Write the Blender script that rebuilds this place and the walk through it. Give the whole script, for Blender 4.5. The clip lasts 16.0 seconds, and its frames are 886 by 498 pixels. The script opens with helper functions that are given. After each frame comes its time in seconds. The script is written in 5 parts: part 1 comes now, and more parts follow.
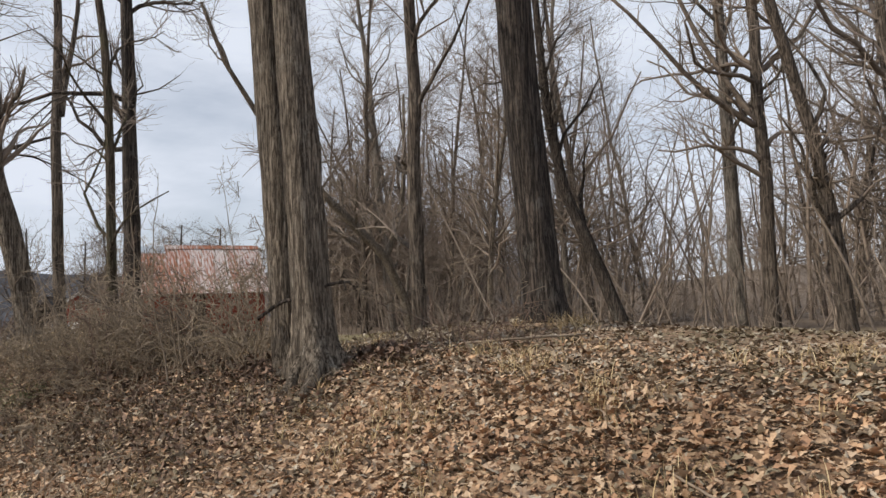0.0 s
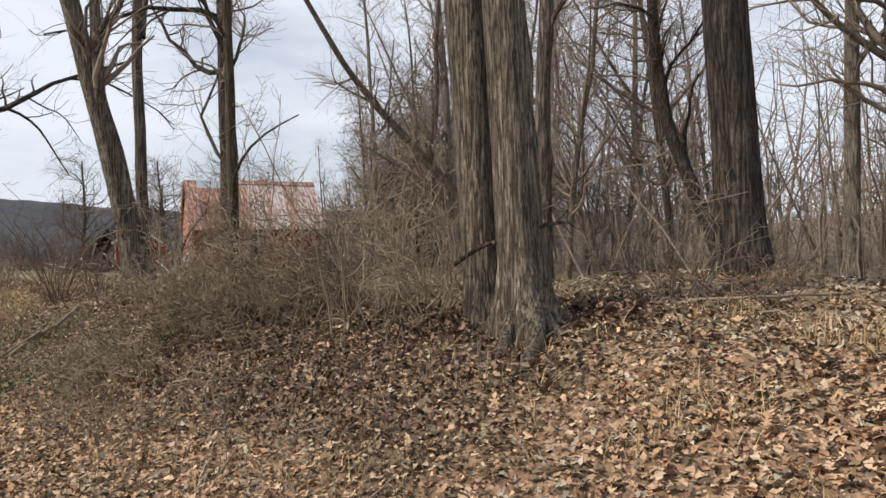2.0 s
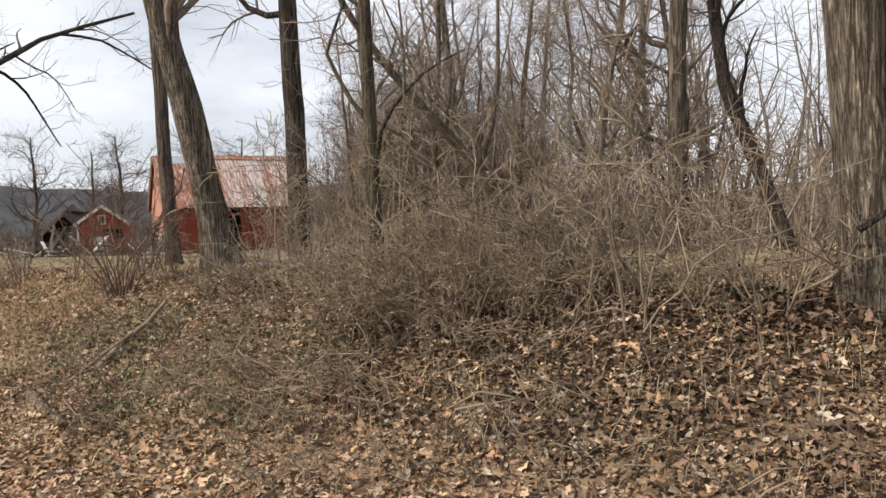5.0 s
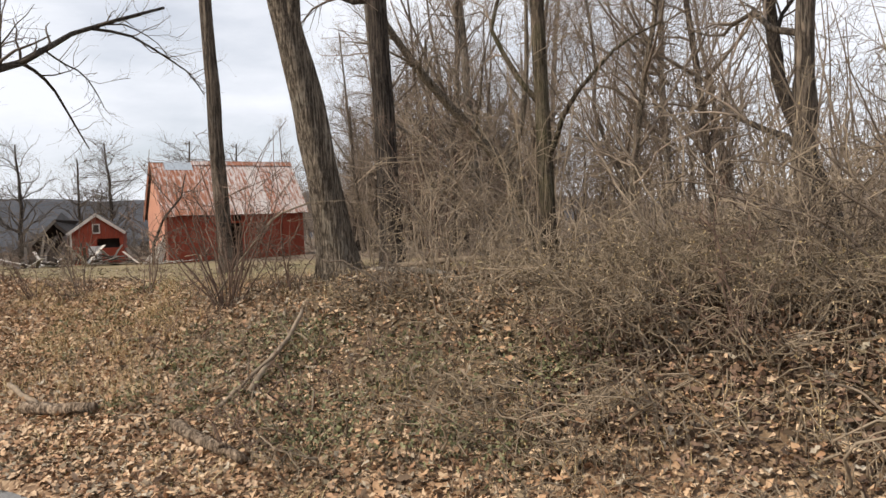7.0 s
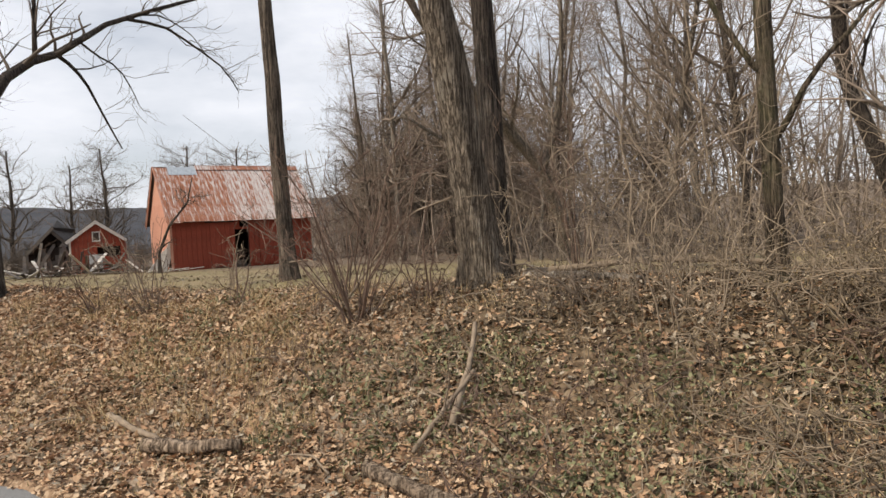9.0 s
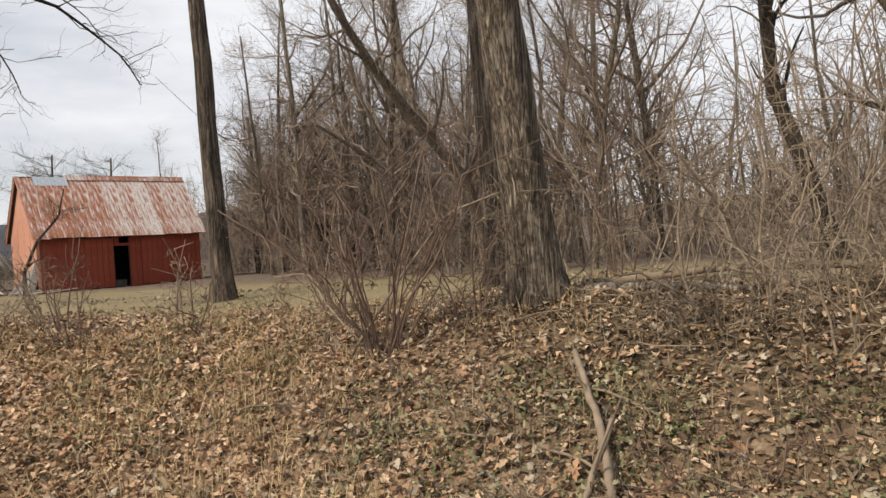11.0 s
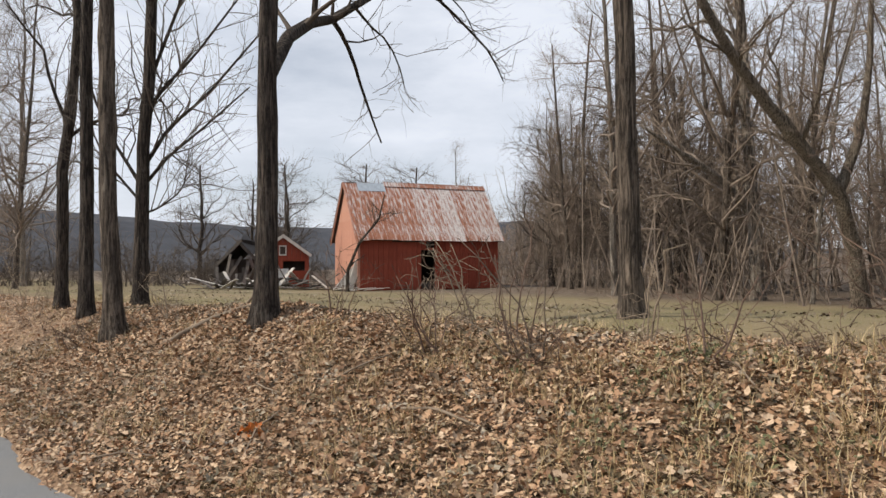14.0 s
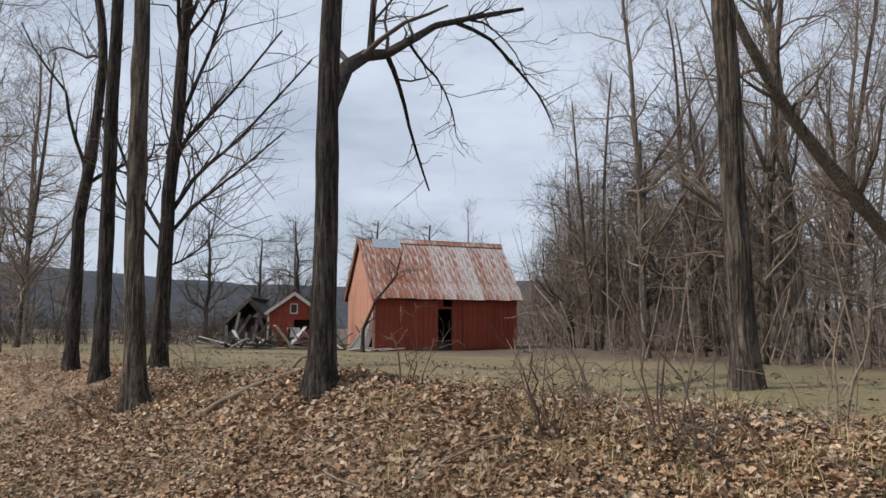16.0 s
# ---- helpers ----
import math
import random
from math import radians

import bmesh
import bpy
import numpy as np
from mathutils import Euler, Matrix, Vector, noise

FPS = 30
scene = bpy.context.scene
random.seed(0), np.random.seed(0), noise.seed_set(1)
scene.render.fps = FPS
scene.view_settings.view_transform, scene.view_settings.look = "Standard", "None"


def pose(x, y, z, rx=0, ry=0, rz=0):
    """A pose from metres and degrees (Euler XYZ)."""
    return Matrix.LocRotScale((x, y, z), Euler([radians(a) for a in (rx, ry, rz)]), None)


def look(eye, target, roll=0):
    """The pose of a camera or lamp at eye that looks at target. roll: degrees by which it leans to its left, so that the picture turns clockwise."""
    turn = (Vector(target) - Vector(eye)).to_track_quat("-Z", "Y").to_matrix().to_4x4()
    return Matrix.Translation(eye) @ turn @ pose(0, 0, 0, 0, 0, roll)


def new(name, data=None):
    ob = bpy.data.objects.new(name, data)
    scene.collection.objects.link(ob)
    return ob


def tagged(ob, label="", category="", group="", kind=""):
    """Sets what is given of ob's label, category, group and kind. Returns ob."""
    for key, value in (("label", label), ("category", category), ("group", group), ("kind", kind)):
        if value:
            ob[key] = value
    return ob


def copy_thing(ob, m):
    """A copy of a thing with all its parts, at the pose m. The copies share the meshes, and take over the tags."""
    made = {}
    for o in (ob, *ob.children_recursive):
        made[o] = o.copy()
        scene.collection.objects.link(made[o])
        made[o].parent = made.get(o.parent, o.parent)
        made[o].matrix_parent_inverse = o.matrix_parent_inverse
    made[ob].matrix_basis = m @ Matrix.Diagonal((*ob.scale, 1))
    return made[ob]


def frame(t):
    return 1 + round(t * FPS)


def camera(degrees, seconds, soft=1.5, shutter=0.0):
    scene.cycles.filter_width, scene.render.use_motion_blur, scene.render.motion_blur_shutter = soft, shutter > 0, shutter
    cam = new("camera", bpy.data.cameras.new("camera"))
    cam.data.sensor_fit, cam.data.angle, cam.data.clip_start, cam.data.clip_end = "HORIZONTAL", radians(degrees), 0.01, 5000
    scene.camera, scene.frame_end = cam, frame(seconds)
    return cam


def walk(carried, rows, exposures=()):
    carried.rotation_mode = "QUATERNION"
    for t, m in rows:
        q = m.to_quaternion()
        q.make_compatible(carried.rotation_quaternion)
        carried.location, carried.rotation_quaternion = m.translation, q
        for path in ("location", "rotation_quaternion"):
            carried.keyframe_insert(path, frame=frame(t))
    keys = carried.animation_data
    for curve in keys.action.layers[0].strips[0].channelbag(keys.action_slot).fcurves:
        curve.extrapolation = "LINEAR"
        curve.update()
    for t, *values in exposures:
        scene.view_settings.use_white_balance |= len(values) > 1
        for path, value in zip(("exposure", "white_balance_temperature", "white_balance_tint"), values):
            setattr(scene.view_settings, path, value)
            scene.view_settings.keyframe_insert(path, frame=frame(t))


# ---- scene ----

# ---------------------------------------------------------------- camera
cam = camera(64.4, 16.0, soft=1.5)
ROWS = [
    (0.0, 0.000, 0.000, 1.463, 38.64, 4.66, 2.34),
    (0.5, -0.453, 0.046, 1.483, 38.60, 3.58, 2.49),
    (1.0, -0.902, 0.035, 1.507, 38.21, 3.03, 1.12),
    (1.5, -1.306, -0.010, 1.528, 38.02, 0.98, 1.17),
    (2.0, -1.745, -0.070, 1.538, 41.54, -0.07, 0.95),
    (2.5, -2.212, -0.146, 1.545, 46.19, -0.25, -0.11),
    (3.0, -2.671, -0.187, 1.548, 44.21, -1.70, -0.24),
    (3.5, -3.159, -0.197, 1.548, 42.60, -2.15, -0.53),
    (4.0, -3.644, -0.212, 1.545, 41.54, -1.81, 0.33),
    (4.2, -3.831, -0.227, 1.544, 40.38, -1.94, 1.02),
    (6.3, -5.614, -0.628, 1.531, 35.81, -2.01, 1.85),
    (6.5, -5.807, -0.664, 1.531, 35.88, -1.93, 1.51),
    (7.0, -6.304, -0.750, 1.532, 35.51, -1.68, 2.71),
    (7.5, -6.789, -0.800, 1.534, 34.96, -1.30, 2.60),
    (8.0, -7.259, -0.851, 1.539, 34.89, -1.22, 2.94),
    (8.5, -7.683, -0.884, 1.550, 34.36, -1.23, 3.49),
    (9.0, -8.087, -0.878, 1.558, 34.23, -1.35, 3.33),
    (9.2, -8.247, -0.863, 1.559, 34.06, -1.45, 3.29),
    (11.3, -10.040, -0.352, 1.550, 22.42, -0.19, 2.26),
    (11.5, -10.219, -0.322, 1.553, 22.27, 1.31, 0.35),
    (12.0, -10.667, -0.265, 1.562, 24.41, 1.88, 0.23),
    (12.5, -11.097, -0.238, 1.564, 31.34, 1.43, 0.06),
    (13.0, -11.484, -0.199, 1.557, 40.78, 1.54, 0.68),
    (13.5, -11.849, -0.195, 1.546, 44.25, 1.51, -0.01),
    (14.0, -12.200, -0.202, 1.536, 45.52, 1.42, 0.24),
    (14.5, -12.527, -0.177, 1.528, 46.08, 1.98, 0.86),
    (15.0, -12.850, -0.147, 1.529, 46.32, 3.35, 0.53),
    (15.5, -13.184, -0.089, 1.538, 46.13, 5.03, 0.25),
    (16.0, -13.519, 0.000, 1.543, 45.64, 6.25, -0.11),
]
walk(cam, [(t, pose(x, y, z, 90 + pitch, roll, yaw)) for t, x, y, z, yaw, pitch, roll in ROWS],
     [(0.0, -0.2, 6550, 10), (2.5, -0.01, 6700, 10), (6.4, 0.12, 6950, 11), (8.0, 0.05, 6950, 11), (11.5, -0.05, 7200, 11), (12.5, -0.1, 7050, 11), (14.0, -0.11, 6700, 10), (15.0, -0.24, 6450, 9), (16.0, -0.38, 6200, 9)])

# ---------------------------------------------------------------- daylight
SUN_AZ, SUN_EL = math.atan2(-0.863, -0.506), radians(40)
sun_dir = Vector((math.cos(SUN_AZ) * math.cos(SUN_EL), math.sin(SUN_AZ) * math.cos(SUN_EL), math.sin(SUN_EL)))
sun = new("sun", bpy.data.lights.new("sun", "SUN"))
sun.data.energy, sun.data.angle, sun.data.color = 4.3, radians(1.2), (1.0, 0.91, 0.78)
sun.matrix_world = look(sun_dir * 50, (0, 0, 0))
scene.view_settings.exposure = 0.0

world = bpy.data.worlds.new("world")
scene.world = world
world.use_nodes = True
wn, wl = world.node_tree.nodes, world.node_tree.links
bg = wn["Background"]
sky = wn.new("ShaderNodeTexSky")
sky.sky_type, sky.sun_disc = "NISHITA", False
sky.sun_elevation, sky.sun_rotation = SUN_EL, math.pi / 2 - SUN_AZ
sky.air_density, sky.dust_density = 1.0, 1.5
wc = wn.new("ShaderNodeTexCoord")
wm = wn.new("ShaderNodeMapping")
wm.inputs["Scale"].default_value = (1.0, 1.0, 3.2)
cn = wn.new("ShaderNodeTexNoise")
cn.inputs["Scale"].default_value, cn.inputs["Detail"].default_value, cn.inputs["Roughness"].default_value = 2.3, 7, 0.58
cr = wn.new("ShaderNodeValToRGB")
cr.color_ramp.elements[0].position, cr.color_ramp.elements[0].color = 0.30, (0.55, 0.55, 0.55, 1)
cr.color_ramp.elements[1].position, cr.color_ramp.elements[1].color = 0.58, (1, 1, 1, 1)
cm = wn.new("ShaderNodeMix")
cm.data_type = "RGBA"
cm.inputs["B"].default_value = (8.7, 9.35, 10.6, 1)
wl.new(wc.outputs["Generated"], wm.inputs["Vector"])
wl.new(wm.outputs["Vector"], cn.inputs["Vector"])
wl.new(cn.outputs["Fac"], cr.inputs["Fac"])
wl.new(cr.outputs["Color"], cm.inputs["Factor"])
wl.new(sky.outputs["Color"], cm.inputs["A"])
wl.new(cm.outputs["Result"], bg.inputs["Color"])
bg.inputs["Strength"].default_value = 0.1

# ---------------------------------------------------------------- materials


class Mat:
    """A small node-graph writer for one principled material."""

    def __init__(self, name, rough=0.85, metal=0.0):
        self.m = bpy.data.materials.new(name)
        self.m.use_nodes = True
        self.n, self.l = self.m.node_tree.nodes, self.m.node_tree.links
        self.b = self.n["Principled BSDF"]
        self.b.inputs["Roughness"].default_value = rough
        self.b.inputs["Metallic"].default_value = metal
        self.b.inputs["Specular IOR Level"].default_value = 0.25
        self.co = self.n.new("ShaderNodeTexCoord").outputs["Object"]

    def put(self, sock, value):
        if hasattr(value, "is_output"):
            self.l.new(value, sock)
        else:
            sock.default_value = value

    def scaled(self, s, src=None):
        n = self.n.new("ShaderNodeMapping")
        n.inputs["Scale"].default_value = s
        self.l.new(src or self.co, n.inputs["Vector"])
        return n.outputs["Vector"]

    def noise(self, scale, detail=4, rough=0.6, vec=None, dist=0.0):
        n = self.n.new("ShaderNodeTexNoise")
        n.inputs["Scale"].default_value, n.inputs["Detail"].default_value = scale, detail
        n.inputs["Roughness"].default_value, n.inputs["Distortion"].default_value = rough, dist
        self.l.new(vec or self.co, n.inputs["Vector"])
        return n.outputs["Fac"]

    def voronoi(self, scale, out="Color", vec=None, feature="F1"):
        n = self.n.new("ShaderNodeTexVoronoi")
        n.feature = feature
        n.inputs["Scale"].default_value = scale
        self.l.new(vec or self.co, n.inputs["Vector"])
        return n.outputs[out]

    def ramp(self, fac, *stops):
        n = self.n.new("ShaderNodeValToRGB")
        e = n.color_ramp.elements
        while len(e) < len(stops):
            e.new(0.5)
        for el, (p, c) in zip(e, stops):
            el.position = p
            el.color = (*c, 1) if hasattr(c, "__len__") else (c, c, c, 1)
        self.l.new(fac, n.inputs["Fac"])
        return n.outputs["Color"]

    def mix(self, fac, a, b, how="MIX"):
        n = self.n.new("ShaderNodeMix")
        n.data_type, n.blend_type = "RGBA", how
        self.put(n.inputs["Factor"], fac)
        for key, v in (("A", a), ("B", b)):
            self.put(n.inputs[key], v if hasattr(v, "is_output") else (*v, 1))
        return n.outputs["Result"]

    def math(self, how, a, b=0.0):
        n = self.n.new("ShaderNodeMath")
        n.operation = how
        self.put(n.inputs[0], a)
        self.put(n.inputs[1], b)
        return n.outputs[0]

    def axis(self, k):
        n = self.n.new("ShaderNodeSeparateXYZ")
        self.l.new(self.co, n.inputs[0])
        return n.outputs[k]

    def island(self):
        return self.n.new("ShaderNodeNewGeometry").outputs["Random Per Island"]

    def random(self):
        return self.n.new("ShaderNodeObjectInfo").outputs["Random"]

    def done(self, colour, bump=None, strength=0.4, distance=0.02, rough=None):
        self.put(self.b.inputs["Base Color"], colour if hasattr(colour, "is_output") else (*colour, 1))
        if bump is not None:
            n = self.n.new("ShaderNodeBump")
            n.inputs["Strength"].default_value, n.inputs["Distance"].default_value = strength, distance
            self.l.new(bump, n.inputs["Height"])
            self.l.new(n.outputs["Normal"], self.b.inputs["Normal"])
        if rough is not None:
            self.put(self.b.inputs["Roughness"], rough)
        return self.m


def bark(name, dark, light, lichen, furrow=26.0, moss=0.0):
    m = Mat(name, 0.92)
    warp = m.noise(5.0, 3, 0.5)
    v = m.scaled((1, 1, 0.075))
    f = m.noise(furrow * 1.7, 4, 0.6, v, 0.7)
    fine = m.noise(furrow * 3.2, 4, 0.7, m.scaled((1, 1, 0.3)), 0.3)
    cracks = m.noise(furrow * 0.8, 2, 0.5, m.scaled((1, 1, 0.5)))
    big = m.noise(1.1, 4, 0.6)
    patch = m.noise(5.0, 5, 0.7, m.scaled((1, 1, 0.5)))
    h = m.math("ADD", m.math("MULTIPLY", f, 0.75), m.math("MULTIPLY", fine, 0.25))
    c = m.ramp(h, (0.36, tuple(0.5 * k for k in dark)), (0.45, dark), (0.57, tuple(0.85 * k for k in light)), (0.72, tuple(1.2 * k for k in light)))
    c = m.mix(m.ramp(cracks, (0.34, 0.5), (0.42, 0.0)), c, tuple(0.5 * k for k in dark))
    c = m.mix(m.ramp(patch, (0.55, 0.0), (0.66, 0.6)), c, m.mix(m.ramp(h, (0.42, 0.0), (0.52, 1.0)), dark, lichen))
    c = m.mix(m.ramp(big, (0.40, 0.0), (0.66, 0.6)), c, m.mix(m.ramp(h, (0.42, 0.0), (0.56, 1.0)), tuple(0.4 * k for k in dark), tuple(0.55 * k for k in light)))
    if moss:
        c = m.mix(m.ramp(m.noise(3.0, 4), (0.45, 0.0), (0.7, moss)), c, (0.10, 0.11, 0.045))
    return m.done(c, m.ramp(h, (0.38, 0.0), (0.6, 1.0)), 1.0, 0.03)


M_OAK = bark("grey_brown_furrowed_bark", (0.10, 0.079, 0.06), (0.36, 0.30, 0.235), (0.44, 0.405, 0.34), 32)
M_DARK = bark("dark_furrowed_bark", (0.03, 0.024, 0.02), (0.125, 0.10, 0.083), (0.20, 0.19, 0.17), 22)
M_MOSSY = bark("vine_covered_bark", (0.06, 0.046, 0.033), (0.22, 0.17, 0.125), (0.24, 0.22, 0.16), 30, 0.5)
M_PALE = bark("pale_grey_bark", (0.14, 0.12, 0.10), (0.36, 0.32, 0.275), (0.44, 0.41, 0.36), 18)
M_LOG = bark("brown_log_bark", (0.15, 0.11, 0.08), (0.48, 0.37, 0.275), (0.42, 0.35, 0.27), 20)
M_WOODS = bark("woods_bark", (0.06, 0.048, 0.039), (0.22, 0.178, 0.143), (0.28, 0.25, 0.21), 16)


def plain_wood(name, a, b, s=(1, 1, 1), scale=6.0, rough=0.9):
    m = Mat(name, rough)
    f = m.noise(scale, 4, 0.6, m.scaled(s))
    c = m.ramp(f, (0.3, a), (0.7, b))
    k = m.mix(0.5, c, m.ramp(m.island(), (0.0, tuple(0.55 * x for x in a)), (1.0, tuple(min(1, 1.25 * x) for x in b))))
    return m.done(k, f, 0.3, 0.01)


M_TWIG = plain_wood("grey_twigs", (0.11, 0.089, 0.073), (0.31, 0.25, 0.203))
M_TWIG_DARK = plain_wood("dark_twigs", (0.05, 0.041, 0.034), (0.16, 0.13, 0.107))
M_CANE = plain_wood("shrub_canes", (0.09, 0.07, 0.053), (0.36, 0.29, 0.215))
M_BRAMBLE = plain_wood("bramble_canes", (0.085, 0.066, 0.047), (0.32, 0.255, 0.185))
M_REDCANE = plain_wood("reddish_canes", (0.06, 0.041, 0.033), (0.20, 0.138, 0.106))
M_STEM = plain_wood("dark_shrub_stems", (0.05, 0.039, 0.031), (0.21, 0.165, 0.128))
M_DEADWOOD = plain_wood("weathered_dead_wood", (0.085, 0.062, 0.045), (0.30, 0.24, 0.18), (1, 1, 1), 9)

m = Mat("fallen_leaves", 0.75)
r = m.island()
c = m.ramp(r, (0.0, (0.16, 0.092, 0.058)), (0.2, (0.38, 0.225, 0.135)), (0.5, (0.51, 0.335, 0.205)), (0.8, (0.66, 0.50, 0.345)), (1.0, (0.48, 0.345, 0.245)))
c = m.mix(m.ramp(m.noise(60, 3), (0.4, 0.0), (0.7, 0.35)), c, (0.10, 0.06, 0.035))
c = m.mix(m.ramp(m.noise(0.75, 5, 0.65), (0.45, 0.0), (0.66, 0.5)), c, (0.20, 0.12, 0.07))
M_LEAF = m.done(c, m.noise(90, 2), 0.3, 0.004)

m = Mat("dull_fallen_leaves", 0.8)
r = m.island()
c = m.ramp(r, (0.0, (0.08, 0.05, 0.034)), (0.35, (0.19, 0.14, 0.095)), (0.7, (0.31, 0.25, 0.18)), (1.0, (0.51, 0.45, 0.365)))
c = m.mix(m.ramp(m.noise(60, 3), (0.4, 0.0), (0.7, 0.4)), c, (0.08, 0.055, 0.04))
c = m.mix(m.ramp(m.noise(0.9, 5, 0.65), (0.45, 0.0), (0.62, 0.55)), c, (0.11, 0.095, 0.05))
M_LEAF_DULL = m.done(c, m.noise(90, 2), 0.3, 0.004)

m = Mat("bright_orange_leaves", 0.7)
c = m.ramp(m.island(), (0.0, (0.35, 0.09, 0.02)), (1.0, (0.62, 0.22, 0.05)))
M_ORANGE = m.done(c, m.noise(80, 2), 0.3, 0.004)

m = Mat("weed_leaves", 0.7)
c = m.ramp(m.island(), (0.0, (0.06, 0.065, 0.03)), (0.6, (0.16, 0.165, 0.085)), (1.0, (0.30, 0.28, 0.17)))
M_WEED = m.done(c, m.noise(90, 2), 0.3, 0.004)

m = Mat("withered_shrub_leaves", 0.8)
c = m.ramp(m.island(), (0.0, (0.08, 0.055, 0.03)), (0.4, (0.25, 0.185, 0.10)), (0.75, (0.42, 0.32, 0.18)), (1.0, (0.55, 0.43, 0.28)))
M_WITHER = m.done(c, m.noise(120, 2), 0.3, 0.003)
# dark red-brown of the damp heaps, also used as painted shade under the thicket
m = Mat("damp_and_shaded_leaves", 0.7)
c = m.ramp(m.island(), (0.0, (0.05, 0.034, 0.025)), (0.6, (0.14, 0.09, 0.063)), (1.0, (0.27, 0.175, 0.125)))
M_LEAF_DAMP_SHADE = m.done(c, m.noise(90, 2), 0.3, 0.004)

m = Mat("dry_grass", 0.8)
c = m.ramp(m.island(), (0.0, (0.20, 0.14, 0.07)), (0.5, (0.42, 0.31, 0.165)), (1.0, (0.55, 0.44, 0.27)))
M_GRASS = m.done(c)
m = Mat("green_grass", 0.8)
c = m.ramp(m.island(), (0.0, (0.13, 0.125, 0.045)), (0.6, (0.28, 0.24, 0.11)), (1.0, (0.42, 0.34, 0.19)))
M_GREEN = m.done(c)

# ground: leaf litter on the bank, thin lawn behind it, brown woodland floor beyond
m = Mat("leafy_ground", 0.95)
leafy = m.voronoi(34.0, vec=m.scaled((1, 1, 1)))
leafv = m.n.new("ShaderNodeSeparateColor")
m.l.new(leafy, leafv.inputs[0])
litter = m.ramp(leafv.outputs[0], (0.0, (0.10, 0.063, 0.041)), (0.4, (0.22, 0.142, 0.09)), (0.75, (0.35, 0.24, 0.155)), (1.0, (0.48, 0.36, 0.25)))
litter = m.mix(m.ramp(m.noise(0.9, 4), (0.4, 0.0), (0.65, 0.6)), litter, (0.115, 0.077, 0.048))
blade = m.noise(40, 3, 0.7, m.scaled((1, 1, 1)))
lawn = m.ramp(blade, (0.3, (0.125, 0.105, 0.055)), (0.7, (0.27, 0.225, 0.125)))
lawn = m.mix(m.ramp(m.noise(0.35, 5, 0.6, m.scaled((1.0, 0.55, 1))), (0.36, 0.0), (0.66, 0.9)), lawn, (0.27, 0.205, 0.13))
lawn = m.mix(m.ramp(m.noise(1.7, 4), (0.45, 0.0), (0.7, 0.5)), lawn, (0.165, 0.155, 0.07))
floor_ = m.ramp(m.noise(3.0, 5), (0.3, (0.085, 0.065, 0.05)), (0.7, (0.20, 0.155, 0.118)))
yy = m.math("ADD", m.axis(1), m.math("MULTIPLY", m.math("SUBTRACT", m.noise(0.5, 4), 0.5), 3.0))
# where the lawn lies further back on the wooded stretch of the bank
xx = m.math("ADD", m.axis(0), m.math("MULTIPLY", m.math("SUBTRACT", m.noise(0.4, 3), 0.5), 4.0))
y2 = m.math("SUBTRACT", yy, m.math("MULTIPLY", m.ramp(m.math("MULTIPLY", m.math("ADD", xx, 6.2), 0.5), (0.0, 0.0), (1.0, 1.0)), 7.0))
# duller litter along the thicket, with its shade put into the colour
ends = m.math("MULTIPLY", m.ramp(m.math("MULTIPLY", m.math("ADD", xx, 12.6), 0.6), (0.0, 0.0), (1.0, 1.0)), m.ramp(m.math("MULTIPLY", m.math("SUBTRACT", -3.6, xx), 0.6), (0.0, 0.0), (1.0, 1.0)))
shaded = m.math("MULTIPLY", ends, m.ramp(m.math("MULTIPLY", m.math("SUBTRACT", yy, 2.2), 0.9), (0.0, 0.0), (1.0, 0.8)))
litter = m.mix(shaded, litter, m.ramp(leafv.outputs[2], (0.0, (0.035, 0.026, 0.017)), (1.0, (0.15, 0.115, 0.07))))
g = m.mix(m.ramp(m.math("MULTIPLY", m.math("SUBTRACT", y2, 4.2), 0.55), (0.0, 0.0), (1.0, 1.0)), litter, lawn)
g = m.mix(m.ramp(m.math("MULTIPLY", m.math("SUBTRACT", yy, 19.0), 0.25), (0.0, 0.0), (1.0, 1.0)), g, floor_)
M_GROUND = m.done(g, m.math("ADD", leafv.outputs[1], blade), 0.5, 0.03)

m = Mat("worn_asphalt", 0.9)
c = m.ramp(m.noise(160, 3, 0.7), (0.3, (0.10, 0.105, 0.11)), (0.7, (0.25, 0.255, 0.26)))
c = m.mix(m.ramp(m.noise(1.4, 5), (0.42, 0.0), (0.7, 0.6)), c, (0.20, 0.195, 0.185))
M_ROAD = m.done(c, m.noise(160, 3), 0.5, 0.006)

# the blue-grey of distance haze is put into the ridge's colour
m = Mat("haze_tinted_wooded_hill", 1.0)
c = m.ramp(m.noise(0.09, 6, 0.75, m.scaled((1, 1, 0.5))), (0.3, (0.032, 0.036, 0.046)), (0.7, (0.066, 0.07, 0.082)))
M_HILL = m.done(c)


def boards(name, lo, hi, worn, amount):
    m = Mat(name, 0.85)
    v = m.scaled((1, 1, 0.06))
    f = m.noise(45, 4, 0.6, v)
    c = m.ramp(f, (0.25, lo), (0.75, hi))
    c = m.mix(m.ramp(m.noise(2.6, 6, 0.7, m.scaled((1, 1, 0.3))), (0.5, 0.0), (0.75, amount)), c, worn)
    c = m.mix(m.ramp(m.random(), (0.0, 0.0), (1.0, 0.3)), c, lo)
    return m.done(c, f, 0.4, 0.01)


